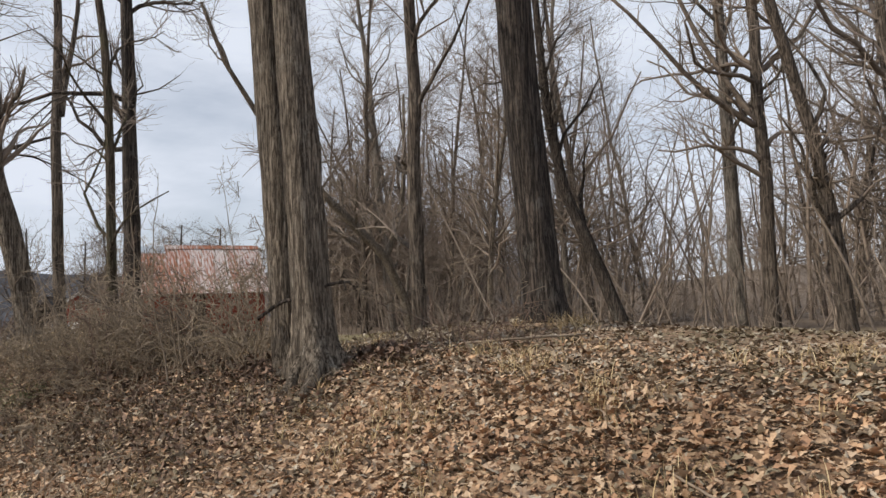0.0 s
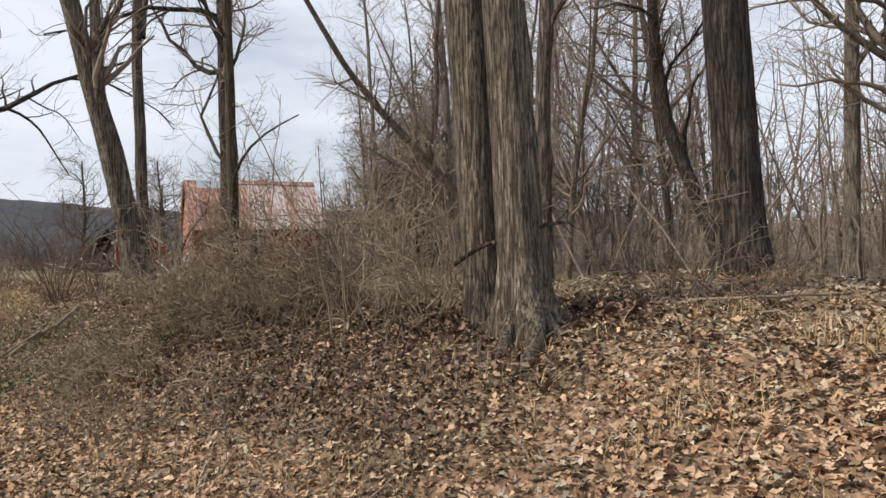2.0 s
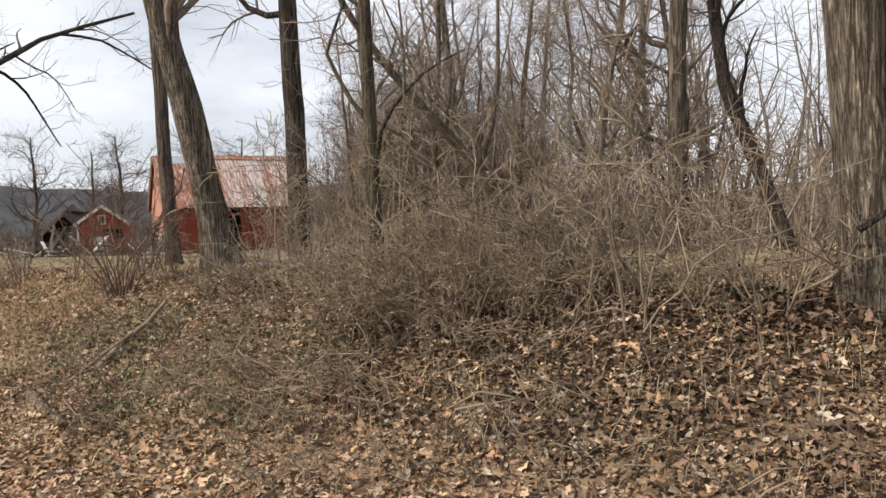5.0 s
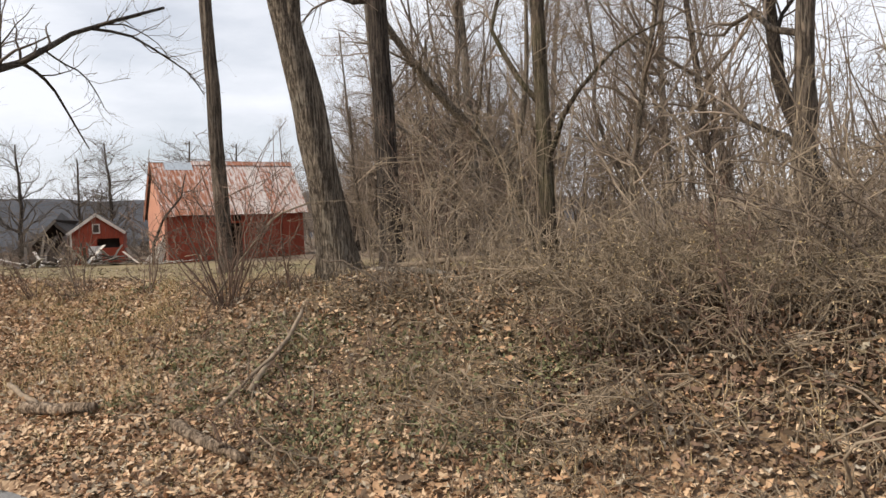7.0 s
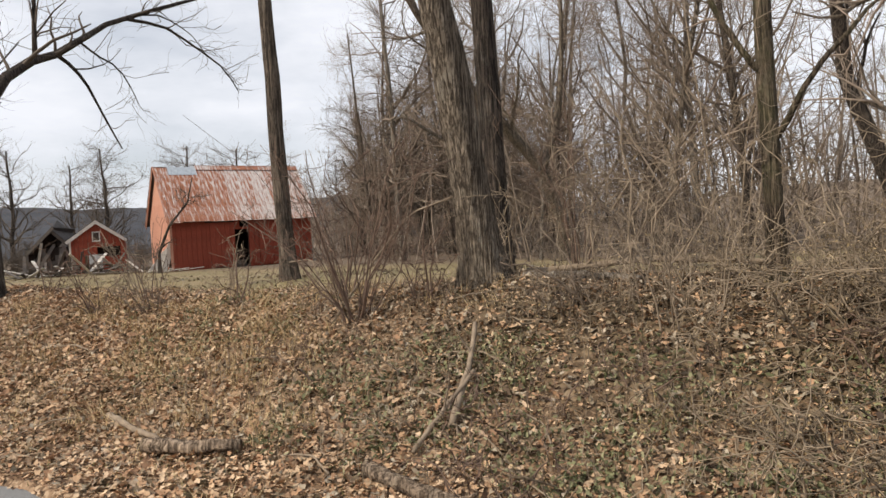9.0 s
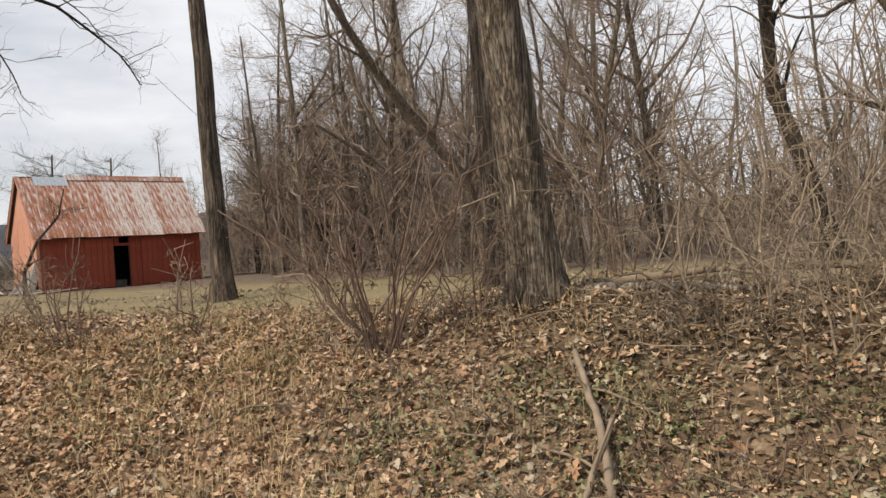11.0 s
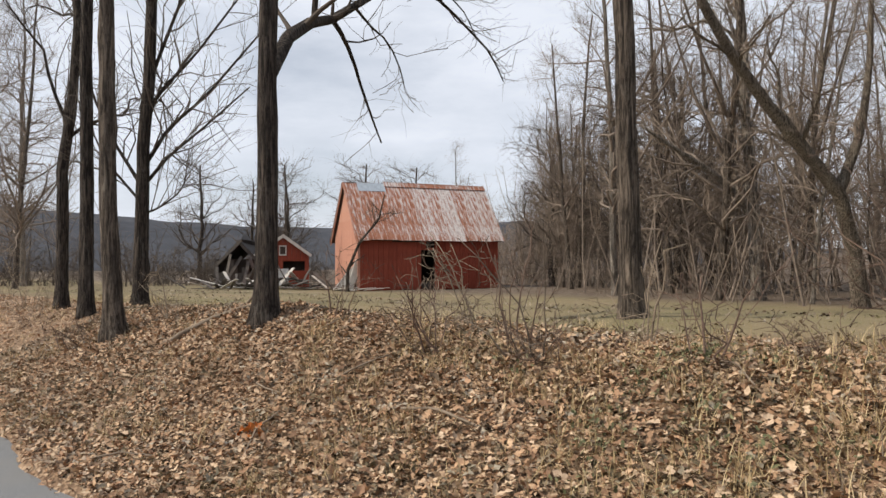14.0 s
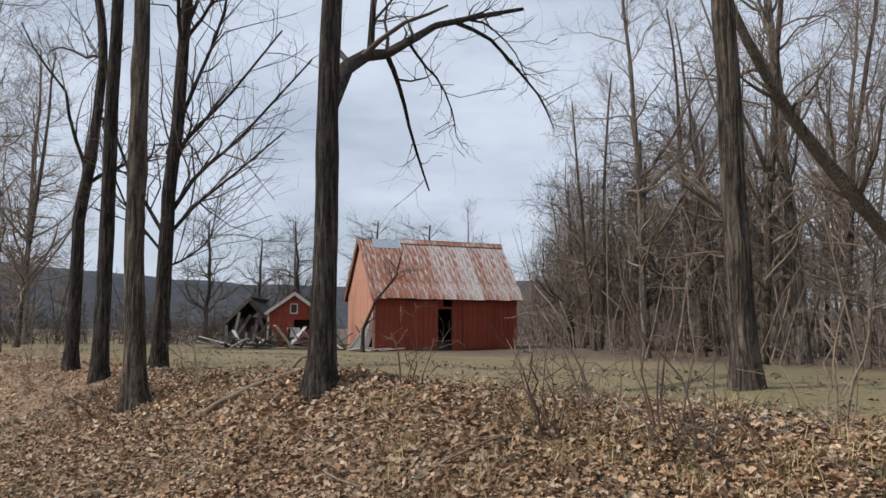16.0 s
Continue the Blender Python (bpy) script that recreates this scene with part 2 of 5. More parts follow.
M_RED = boards("red_painted_boards", (0.18, 0.038, 0.023), (0.345, 0.077, 0.045), (0.30, 0.13, 0.09), 0.35)
# same red boards as M_RED, coloured paler for the sun on the gable end
M_SALMON = boards("sunlit_red_boards", (0.38, 0.175, 0.122), (0.52, 0.28, 0.205), (0.52, 0.38, 0.31), 0.7)
M_GREYBOARD = boards("weathered_grey_boards", (0.05, 0.042, 0.038), (0.17, 0.15, 0.132), (0.30, 0.27, 0.24), 0.45)
M_WHITEBOARD = boards("flaking_white_boards", (0.42, 0.39, 0.35), (0.72, 0.69, 0.64), (0.30, 0.27, 0.23), 0.6)
M_DARKIN = boards("dark_barn_timber", (0.03, 0.022, 0.018), (0.08, 0.06, 0.05), (0.1, 0.08, 0.07), 0.4)

def roofing(name, lo, hi):
    m = Mat(name, 0.62, 0.2)
    v = m.scaled((1.0, 0.10, 0.10))
    streak = m.noise(9.0, 7, 0.75, v, 0.4)
    rnd = m.random()
    blot = m.noise(1.6, 5, 0.7)
    rust = m.ramp(m.noise(9, 5, 0.7, m.scaled((1, 0.3, 0.3))), (0.3, (0.21, 0.075, 0.04)), (0.7, (0.46, 0.20, 0.12)))
    zinc = m.ramp(m.noise(6, 4), (0.3, (0.45, 0.40, 0.385)), (0.7, (0.74, 0.69, 0.67)))
    fac = m.ramp(m.math("ADD", m.math("ADD", streak, m.math("MULTIPLY", m.math("SUBTRACT", blot, 0.5), 0.5)), m.math("MULTIPLY", m.math("SUBTRACT", rnd, 0.5), 0.10)), (lo, 0.0), (hi, 1.0))
    return m.done(m.mix(fac, rust, zinc), streak, 0.2, 0.01)


M_ROOF, M_ROOF_PALE = roofing("rusted_corrugated_roofing", 0.45, 0.60), roofing("pale_streaked_roofing", 0.36, 0.52)
m = Mat("bare_zinc_sheet", 0.45, 0.6)
M_ZINC = m.done(m.ramp(m.noise(5, 4), (0.3, (0.38, 0.42, 0.46)), (0.7, (0.55, 0.6, 0.64))))
m = Mat("dark_tar_roofing", 0.9)
M_TAR = m.done(m.ramp(m.noise(4, 5), (0.3, (0.03, 0.028, 0.028)), (0.7, (0.10, 0.09, 0.085))))
m = Mat("appliance_enamel", 0.4)
M_ENAMEL = m.done(m.ramp(m.noise(7, 4), (0.4, (0.5, 0.5, 0.48)), (0.7, (0.75, 0.75, 0.73))))

# ---------------------------------------------------------------- mesh helpers
RNG = np.random.default_rng(11)


class Geo:
    """Collects vertices and faces of one mesh."""

    def __init__(self):
        self.v, self.f, self.n = [], [], 0

    def add(self, verts, faces):
        self.v.append(np.asarray(verts, float).reshape(-1, 3))
        self.f += [tuple(q) for q in (np.asarray(faces) + self.n).tolist()]
        self.n += len(self.v[-1])

    def tubes(self, P, R, sides=4, lump=None):
        """Tapered tubes along N paths P (N, k, 3) with radii R (N, k)."""
        P, R = np.asarray(P, float), np.asarray(R, float)
        N, k, _ = P.shape
        T = np.gradient(P, axis=1)
        T /= np.linalg.norm(T, axis=2, keepdims=True) + 1e-9
        steep = np.abs(T[:, :, 2]).mean(1) > 0.75
        ref = np.where(steep[:, None], np.array([[1.0, 0, 0]]), np.array([[0, 0, 1.0]]))[:, None, :]
        u = np.cross(T, np.broadcast_to(ref, T.shape))
        u /= np.linalg.norm(u, axis=2, keepdims=True) + 1e-9
        w = np.cross(T, u)
        a = np.arange(sides) * 2 * math.pi / sides
        rad = R[:, :, None] * (np.ones(sides) if lump is None else lump)
        ring = P[:, :, None, :] + rad[..., None] * (np.cos(a)[:, None] * u[:, :, None, :] + np.sin(a)[:, None] * w[:, :, None, :])
        i = np.arange(N)[:, None, None] * k * sides + np.arange(k - 1)[None, :, None] * sides
        j = np.arange(sides)[None, None, :]
        j2 = (j + 1) % sides
        quads = np.stack([i + j, i + j2, i + sides + j2, i + sides + j], -1).reshape(-1, 4)
        self.add(ring.reshape(-1, 3), quads)
        if sides > 3:
            end = (np.arange(N)[:, None] * k * sides + (k - 1) * sides + np.arange(sides)[None, :])
            self.f += [tuple(q) for q in (end + self.n - N * k * sides).tolist()]

    def box(self, lo, hi, m=None):
        x0, y0, z0 = lo
        x1, y1, z1 = hi
        v = [(x0, y0, z0), (x1, y0, z0), (x1, y1, z0), (x0, y1, z0), (x0, y0, z1), (x1, y0, z1), (x1, y1, z1), (x0, y1, z1)]
        if m is not None:
            v = [m @ Vector(p) for p in v]
        self.add([tuple(p) for p in v], [(0, 3, 2, 1), (4, 5, 6, 7), (0, 1, 5, 4), (1, 2, 6, 5), (2, 3, 7, 6), (3, 0, 4, 7)])

    def mesh(self, name, material, smooth=True):
        me = bpy.data.meshes.new(name)
        me.from_pydata(np.concatenate(self.v).tolist(), [], self.f)
        me.materials.append(material)
        if smooth:
            me.polygons.foreach_set("use_smooth", np.ones(len(me.polygons), bool))
        return me


def part(name, geo, material, parent, label="", smooth=True):
    ob = new(name, geo.mesh(name, material, smooth))
    ob.parent = parent
    if label:
        ob["label"] = label
    return ob


def thing(name, m, label, category, group="", kind=""):
    ob = new(name)
    ob.empty_display_size = 0.2
    ob.matrix_basis = m
    return tagged(ob, label, category, group, kind)


def setting(name, geo, material, label="", smooth=True):
    return tagged(new(name, geo.mesh(name, material, smooth)), label=label, kind="structure")


# ---------------------------------------------------------------- ground
def smooth01(t):
    t = np.clip(t, 0, 1)
    return t * t * (3 - 2 * t)


def wave(x, y, s):
    """A cheap smooth unevenness between about -1 and 1."""
    return (np.sin(x * s + 1.3 * np.sin(y * s * 0.7)) + np.sin(y * s * 1.3 + 1.7 * np.sin(x * s * 0.6 + 2)) + np.sin((x + y) * s * 2.1 + 0.5)) / 3


def road_bend(x):
    """How far the road swings away from the bank further on."""
    return -np.minimum(0.014 * np.maximum(-20.5 - np.asarray(x, float), 0) ** 2, 60)


def road_edge(x):
    return road_bend(x) + np.interp(x, [-20, -7], [1.46, 1.12]) + 0.06 * np.sin(x * 0.8) + 0.04 * np.sin(x * 2.9 + 1) + 0.02 * np.sin(x * 9.0)


def ground_z(x, y):
    x, y = np.asarray(x, float), np.asarray(y, float)
    crest = np.interp(x, [-60, -28, -19, -16, -13.5, -11, -8, -5, 0, 12], [0.6, 0.85, 0.92, 0.92, 0.95, 1.1, 1.06, 0.99, 1.0, 1.0])
    foot = 0.06 + 0.06 * np.clip((y - 1.4) / 0.8, 0, 1.5)
    z = foot + (crest - foot) * smooth01((y - 1.7) / 2.7)
    z = z + (0.4 - z) * smooth01((y - 6.0) / 15.0)
    z = z + 0.03 * wave(x, y, 2.2) * smooth01((y - 1.6) / 1.0) * (1 - smooth01((y - 8) / 6)) + 0.05 * wave(x, y, 0.35) * smooth01((y - 4) / 5)
    z = z + 0.25 * np.exp(-((x + 4.2) / 2.6) ** 2 - ((y - 6.9) / 1.8) ** 2)
    z = z + 0.05 * np.exp(-((x + 4.1) / 0.5) ** 2 - ((y - 4.75) / 0.4) ** 2)
    z = z + 0.19 * np.exp(-((x + 19.2) / 2.2) ** 2 - ((y - 3.9) / 0.8) ** 2)
    rise = smooth01((y - 38) / 110) * smooth01((x + 75) / 50)
    z = z + 6.0 * rise
    edge = road_edge(x)
    near = smooth01((y - edge + 0.12) / 0.16)
    far = smooth01((edge - 5.0 - y) / 0.3)
    z = -0.06 + (z + 0.06) * near + far * (0.12 + 0.5 * smooth01((edge - 6.4 - y) / 4))
    return z


def grid(xs, ys):
    X, Y = np.meshgrid(xs, ys)
    v = np.stack([X, Y, ground_z(X, Y)], -1).reshape(-1, 3)
    n = len(xs)
    i = (np.arange(len(ys) - 1)[:, None] * n + np.arange(n - 1)[None, :]).ravel()
    return v, np.stack([i, i + 1, i + 1 + n, i + n], -1)


def spaced(*pieces):
    return np.unique(np.concatenate([np.arange(a, b, s) for a, b, s in pieces]).round(4))


g = Geo()
g.add(*grid(spaced((-3000, -300, 150), (-300, -80, 15), (-80, -32, 1.0), (-32, 3, 0.22), (3, 40, 1.0), (40, 300, 15), (300, 3001, 150)),
            spaced((-3000, -100, 150), (-100, -12, 4), (-12, -2, 0.6), (-2, 1, 0.25), (1, 2, 0.06), (2, 9, 0.18), (9, 40, 0.7), (40, 180, 4), (180, 3001, 150))))
ground = setting("ground", g, M_GROUND, "leaf-strewn roadside bank with a thin lawn behind it")

g = Geo()
xs = np.concatenate([np.arange(-300, -40, 10.0), np.arange(-40, 20, 0.3), np.arange(20, 301, 10.0)])
ys = np.array([-3.75, -3.7, -2.0, 0.0, 1.2, 1.6])
X, Y = np.meshgrid(xs, ys)
Z = 0.02 - 0.012 * np.abs(Y + 1.1) / 2.6
Z[0] = -0.08
i = (np.arange(len(ys) - 1)[:, None] * len(xs) + np.arange(len(xs) - 1)[None, :]).ravel()
Y = Y + road_bend(X)
g.add(np.stack([X, Y, Z], -1).reshape(-1, 3), np.stack([i, i + 1, i + 1 + len(xs), i + len(xs)], -1))
setting("road", g, M_ROAD, "grey worn asphalt country road")

# far ridge
g = Geo()
ang = np.linspace(radians(55), radians(200), 150)
dist = 420.0
top = 29 + 4 * np.sin(ang * 4 + 1.2) + 1.5 * np.sin(ang * 9) + 0.4 * np.sin(ang * 61) + 0.25 * RNG.standard_normal(150)
top = top * (0.3 + 0.7 * smooth01((ang - radians(105)) / radians(25)))
rows_ = []
for k, (d, h) in enumerate(((-130, 0.0), (-60, 0.45), (-20, 0.85), (0, 1.0), (60, 0.5))):
    rows_.append(np.stack([(dist + d) * np.cos(ang), (dist + d) * np.sin(ang), top * h], -1))
v = np.concatenate(rows_)
i = (np.arange(4)[:, None] * 150 + np.arange(149)[None, :]).ravel()
g.add(v, np.stack([i, i + 150, i + 151, i + 1], -1))
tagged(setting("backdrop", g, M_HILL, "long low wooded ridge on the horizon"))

# ---------------------------------------------------------------- trees


def unit(v):
    return v / (np.linalg.norm(v, axis=-1, keepdims=True) + 1e-9)


def offshoots(rng, P, R, n, lo, hi, length, spread, ratio, k=5, up=0.25, wander=0.10):
    """n side branches from random places on the paths P with radii R: their paths and radii."""
    N, kk, _ = P.shape
    which = rng.integers(0, N, n)
    t = rng.uniform(lo, hi, n) * (kk - 1)
    i0 = np.minimum(t.astype(int), kk - 2)
    fr = (t - i0)[:, None]
    base = P[which, i0] * (1 - fr) + P[which, i0 + 1] * fr
    rad = (R[which, i0] * (1 - fr[:, 0]) + R[which, i0 + 1] * fr[:, 0])
    along = unit(P[which, i0 + 1] - P[which, i0])
    side = unit(np.cross(along, rng.standard_normal((n, 3))))
    a = rng.uniform(*spread, n)[:, None]
    d = unit(along * np.cos(a) + side * np.sin(a) + np.array([0, 0, up]))
    ln = length * rng.uniform(0.5, 1.2, n) * (1.15 - 0.6 * t / (kk - 1))
    pts = [base]
    for s in range(k - 1):
        d = unit(d + wander * rng.standard_normal((n, 3)) * 1.6 + np.array([0, 0, up * 0.35]))
        pts.append(pts[-1] + d * (ln / (k - 1))[:, None])
    r0 = np.minimum(rad * ratio, rad * 0.9)
    rr = r0[:, None] * np.linspace(1, 0.28, k)[None, :]
    return np.stack(pts, 1), rr


def trunk_path(rng, height, bend, wob, k=14):
    """bend: sideways offsets (x, y) at the top; wob: unevenness in metres."""
    t = np.linspace(0, 1, k)
    w = np.cumsum(rng.standard_normal((k, 2)) * wob, 0)
    w -= w[:1]
    xy = np.outer(t, bend) + w * np.minimum(1, t * 3)[:, None]
    z = -0.25 + t * (height + 0.25)
    return np.column_stack([xy, z])


def resampled(e, k):
    e = np.asarray(e, float)
    q, qs = np.linspace(0, 1, k), np.linspace(0, 1, len(e))
    return np.stack([np.interp(q, qs, e[:, c]) for c in range(3)], -1)


def tree(name, m, label, mat_bark, mat_twig, height=14.0, r=0.16, bend=(0, 0), wob=0.05, limbs=12, limb_lo=0.35, limb_len=3.0,
         spread=(0.5, 1.1), branches=90, twigs=420, flare=0.6, sides=14, seed=1, path=None, twig_r=0.004, near=True, up=0.25, extra=(), group="", top=0.72):
    """A bare tree: a furrowed trunk, its limbs, and a crown of fine twigs. extra: (points, radius) of limbs with a shape of their own."""
    rng = np.random.default_rng(seed)
    t_ob = thing(name, m, label, "tree", group)
    P = (trunk_path(rng, height, bend, wob) if path is None else np.asarray(path, float))[None]
    k = 34 if near else 12
    s = np.linspace(0, 1, k) ** (1.6 if near else 1.2)
    src = np.linspace(0, 1, P.shape[1])
    P = np.stack([np.interp(s, src, P[0, :, c]) for c in range(3)], -1)[None]
    h = P[0, :, 2]
    R = r * (1 - top * s ** 1.1) * (1 + flare * np.exp(-np.maximum(h, 0) / 0.22))
    lump = None
    if near:
        a = np.arange(sides) * 2 * math.pi / sides
        ph = rng.uniform(0, 6.28, 4)
        lobes = 0.5 * np.sin(5 * a + ph[0])[None, :] * np.exp(-np.maximum(h, 0) / 0.25)[:, None] * 0.45 * min(1, flare)
        ridge = np.where(np.arange(sides) % 2, 0.03, -0.03)[None, :]
        knots = sum(0.30 * np.exp(-((h[:, None] - kh) / 0.12) ** 2 - (np.angle(np.exp(1j * (a[None, :] - ka))) / 0.5) ** 2)
                    for kh, ka in zip(rng.uniform(0.6, 5, 5), rng.uniform(0, 6.28, 5)))
        lump = 1 + lobes + ridge + knots + 0.05 * np.sin(3 * a[None, :] + ph[1] + h[:, None] * 0.8) + 0.03 * rng.standard_normal((k, sides))
        lump = lump[None]
    g = Geo()
    g.tubes(P, R[None], sides, lump)
    part("trunk", g, mat_bark, t_ob)
    L, LR = offshoots(rng, P, R[None], limbs, limb_lo, 0.97, limb_len, spread, 0.42, 8, up, 0.17)
    for e, er in extra:
        L = np.concatenate([L, resampled(e, L.shape[1])[None]])
        LR = np.concatenate([LR, (er * np.linspace(1, 0.35, L.shape[1]))[None]])
    B, BR = offshoots(rng, L, LR, branches, 0.12, 0.97, limb_len * 0.5, (0.35, 0.95), 0.5, 5, 0.12, 0.19)
    BR = np.maximum(BR, twig_r * 1.3)
    g = Geo()
    if near:
        for a_, b_ in zip(L, LR):
            gl = Geo()
            gl.tubes(a_[None], b_[None], 7)
            part("limb", gl, mat_bark, t_ob)
    else:
        g.tubes(L, LR, 5)
    g.tubes(B, BR, 4 if near else 3)
    W, WR = offshoots(rng, B, BR, twigs, 0.1, 1.0, limb_len * (0.33 if near else 0.42), (0.3, 1.0), 0.6, 4, 0.08, 0.24)
    WR = np.clip(WR, twig_r * 0.7, twig_r * 1.6) * np.linspace(1, 0.55, W.shape[1])
    g.tubes(W, WR, 3)
    crown = part("crown", g, mat_twig, t_ob)
    crown["kind"] = "stuff"
    return t_ob


def on_ground(x, y, rz=0.0, dz=0.0):
    return pose(x, y, float(ground_z(x, y)) + dz, 0, 0, rz)


# the trees that stand along the bank
tree("maple_tree", on_ground(-18.85, 3.68), "dark-barked leafless tree with a long arching limb on the bank", M_DARK, M_TWIG_DARK,
     12, 0.118, (0.1, 0.15), 0.025, 8, 0.58, 2.4, branches=110, twigs=330, flare=0.5, sides=22, seed=21,
     extra=[([(0, 0.05, 2.66), (-0.5, 0.6, 3.3), (-0.95, 1.2, 3.72), (-1.29, 1.79, 4.0), (-1.5, 2.5, 4.5), (-1.55, 2.9, 4.8), (-1.7, 3.9, 5.3), (-1.85, 5.2, 5.9)], 0.09),
            ([(-1.29, 1.79, 4.0), (-1.7, 2.3, 3.95), (-2.0, 2.7, 3.75), (-2.2, 3.0, 3.44), (-2.3, 3.3, 3.0), (-2.38, 3.56, 2.64)], 0.038),
            ([(-1.0, 1.3, 3.78), (-0.95, 1.3, 4.4), (-1.05, 1.4, 5.2), (-1.15, 1.5, 6.2)], 0.045),
            ([(-1.6, 3.3, 5.0), (-1.75, 4.2, 5.1), (-1.9, 5.0, 4.9), (-2.02, 5.93, 4.54), (-2.05, 6.3, 4.1)], 0.035),
            ([(-1.45, 2.3, 4.35), (-1.6, 2.7, 4.2), (-1.75, 3.2, 4.1), (-1.8, 3.5, 3.7), (-1.95, 3.7, 3.5)], 0.022), ([(-1.65, 3.6, 5.15), (-1.75, 4.2, 5.3), (-1.8, 4.9, 5.1), (-1.9, 5.4, 4.7)], 0.02)])
tree("oak_tree", on_ground(-16.4, 6.95), "tall straight grey-brown leafless tree on the lawn edge", M_WOODS, M_TWIG, 15, 0.128, (-0.25, -0.2), 0.03, 7, 0.62, 2.6,
     flare=0.4, sides=22, seed=22, extra=[([(-0.05, 0, 5.2), (-0.2, 0.15, 6.0), (-0.15, 0.4, 7.5), (-0.2, 0.5, 9.5)], 0.09)])
tree("oak_tree", on_ground(-21.8, 3.2), "slim furrowed roadside tree with a flared base", M_WOODS, M_TWIG, 13, 0.115, (-0.2, -0.1), 0.035, 7, 0.6, 2.0,
     flare=0.75, sides=20, seed=23)
tree("oak_tree", on_ground(-24.5, 3.7), "dark straight roadside tree", M_DARK, M_TWIG_DARK, 14, 0.115, (0.15, 0.0), 0.02, 7, 0.6, 2.0, flare=0.4, sides=18, seed=24)
tree("maple_tree", on_ground(-24.6, 4.6), "leafless maple with fanning upswept branches beside the lawn", M_DARK, M_TWIG_DARK, 13, 0.12, (0.3, 0.25), 0.03, 9, 0.45, 3.6,
     (0.6, 1.0), 230, 640, flare=0.4, sides=16, seed=25, up=0.4,
     extra=[([(0.69 * a, 0.72 * a, h) for a, h in limb], r) for limb, r in (
         (((0, 1.55), (0.35, 1.7), (0.75, 2.0), (0.85, 2.7)), 0.022), (((0, 2.0), (0.5, 2.6), (1.0, 3.0), (1.9, 3.8)), 0.034), (((0, 2.3), (0.5, 3.1), (1.1, 3.6), (2.3, 5.0)), 0.04),
         (((0, 2.9), (0.3, 3.7), (0.9, 4.3), (1.8, 5.5)), 0.04), (((0, 3.4), (0.3, 4.3), (0.8, 5.6), (1.0, 7.0)), 0.04), (((0, 2.1), (-0.5, 2.9), (-0.9, 3.8), (-1.1, 5.0)), 0.034), (((0, 1.8), (-0.6, 2.5), (-1.1, 3.6)), 0.026))])
tree("oak_tree", on_ground(-26.5, 3.9), "crooked dark trunk among the roadside trees", M_DARK, M_TWIG_DARK, 12, 0.11, (-0.6, -0.4), 0.12, 9, 0.35, 2.8, flare=0.4, seed=26)
tree("oak_tree", on_ground(-11.22, 4.4), "thick leaning tree with mottled bark and a flared base", M_OAK, M_TWIG, 13, 0.172, (-0.95, -0.5), 0.05, 8, 0.5, 2.4,
     flare=0.5, sides=26, seed=27, path=[(0, 0, -0.25), (-0.03, -0.16, 0.8), (-0.05, -0.38, 1.8), (-0.1, -0.66, 3.0), (-0.2, -0.95, 4.4), (-0.35, -1.2, 6.5), (-0.5, -1.5, 9), (-0.6, -1.6, 13)],
     extra=[([(-0.06, -0.5, 2.2), (0.04, -0.56, 2.9), (0.06, -0.6, 4.2), (0.1, -0.6, 7.5)], 0.105)])
tree("maple_tree", on_ground(-12.26, 6.43), "straight dark slender tree with drooping twigs", M_DARK, M_TWIG_DARK, 14, 0.15, (-0.15, -0.05), 0.03, 12, 0.35, 2.8,
     (0.8, 1.25), flare=0.4, sides=18, seed=28, up=0.05)
tree("oak_tree", on_ground(-8.91, 4.4), "thin vine-covered tree in the thicket", M_MOSSY, M_TWIG, 11, 0.065, (-0.15, 0.0), 0.04, 14, 0.2, 1.6, flare=0.4, sides=14, seed=29)
rooted = tree("oak_tree", on_ground(-4.57, 4.02), "big furrowed tree with spreading roots at the bank top", M_OAK, M_TWIG, 14, 0.165, (-0.6, -0.6), 0.02, 6, 0.6, 2.6,
     flare=0.7, sides=30, seed=30)
# its roots run down the bank
for az, ln, r0 in ((-95, 0.55, 0.085), (-62, 0.75, 0.095), (-20, 0.5, 0.075), (-140, 0.5, 0.08), (30, 0.45, 0.07), (170, 0.4, 0.07)):
    e = np.linspace(0, 1, 9)
    bear = radians(az) + 0.25 * np.sin(e * 3.0 + az)
    px, py = (0.06 + ln * e) * np.cos(bear), (0.06 + ln * e) * np.sin(bear)
    pz = ground_z(px - 4.57, py + 4.02) - float(ground_z(-4.57, 4.02)) + 0.36 * np.exp(-e * 4.2) - 0.05 * e
    g = Geo()
    g.tubes(np.stack([px, py, pz], -1)[None], (r0 * (1 - 0.72 * e))[None], 9, 1 + 0.09 * RNG.standard_normal((1, 9, 9)))
    part("root", g, M_OAK, rooted)
tree("oak_tree", on_ground(-4.95, 4.08), "furrowed grey trunk growing tight against a bigger tree", M_OAK, M_TWIG, 13, 0.158, (-0.8, -0.45), 0.02, 7, 0.55, 2.4, flare=0.35, sides=24, seed=31)
tree("oak_tree", on_ground(-4.05, 6.95), "massive dark oak trunk with deeply furrowed bark", M_DARK, M_TWIG_DARK, 17, 0.22, (-0.85, -0.6), 0.03, 8, 0.55, 3.0,
     flare=0.3, sides=28, seed=32)
tree("oak_tree", on_ground(-7.8, 9.1), "grey slender tree behind the bank", M_WOODS, M_TWIG, 14, 0.13, (0.8, -0.9), 0.04, 16, 0.25, 2.8, (0.5, 1.0), 120, 420, flare=0.3, sides=14, seed=33)
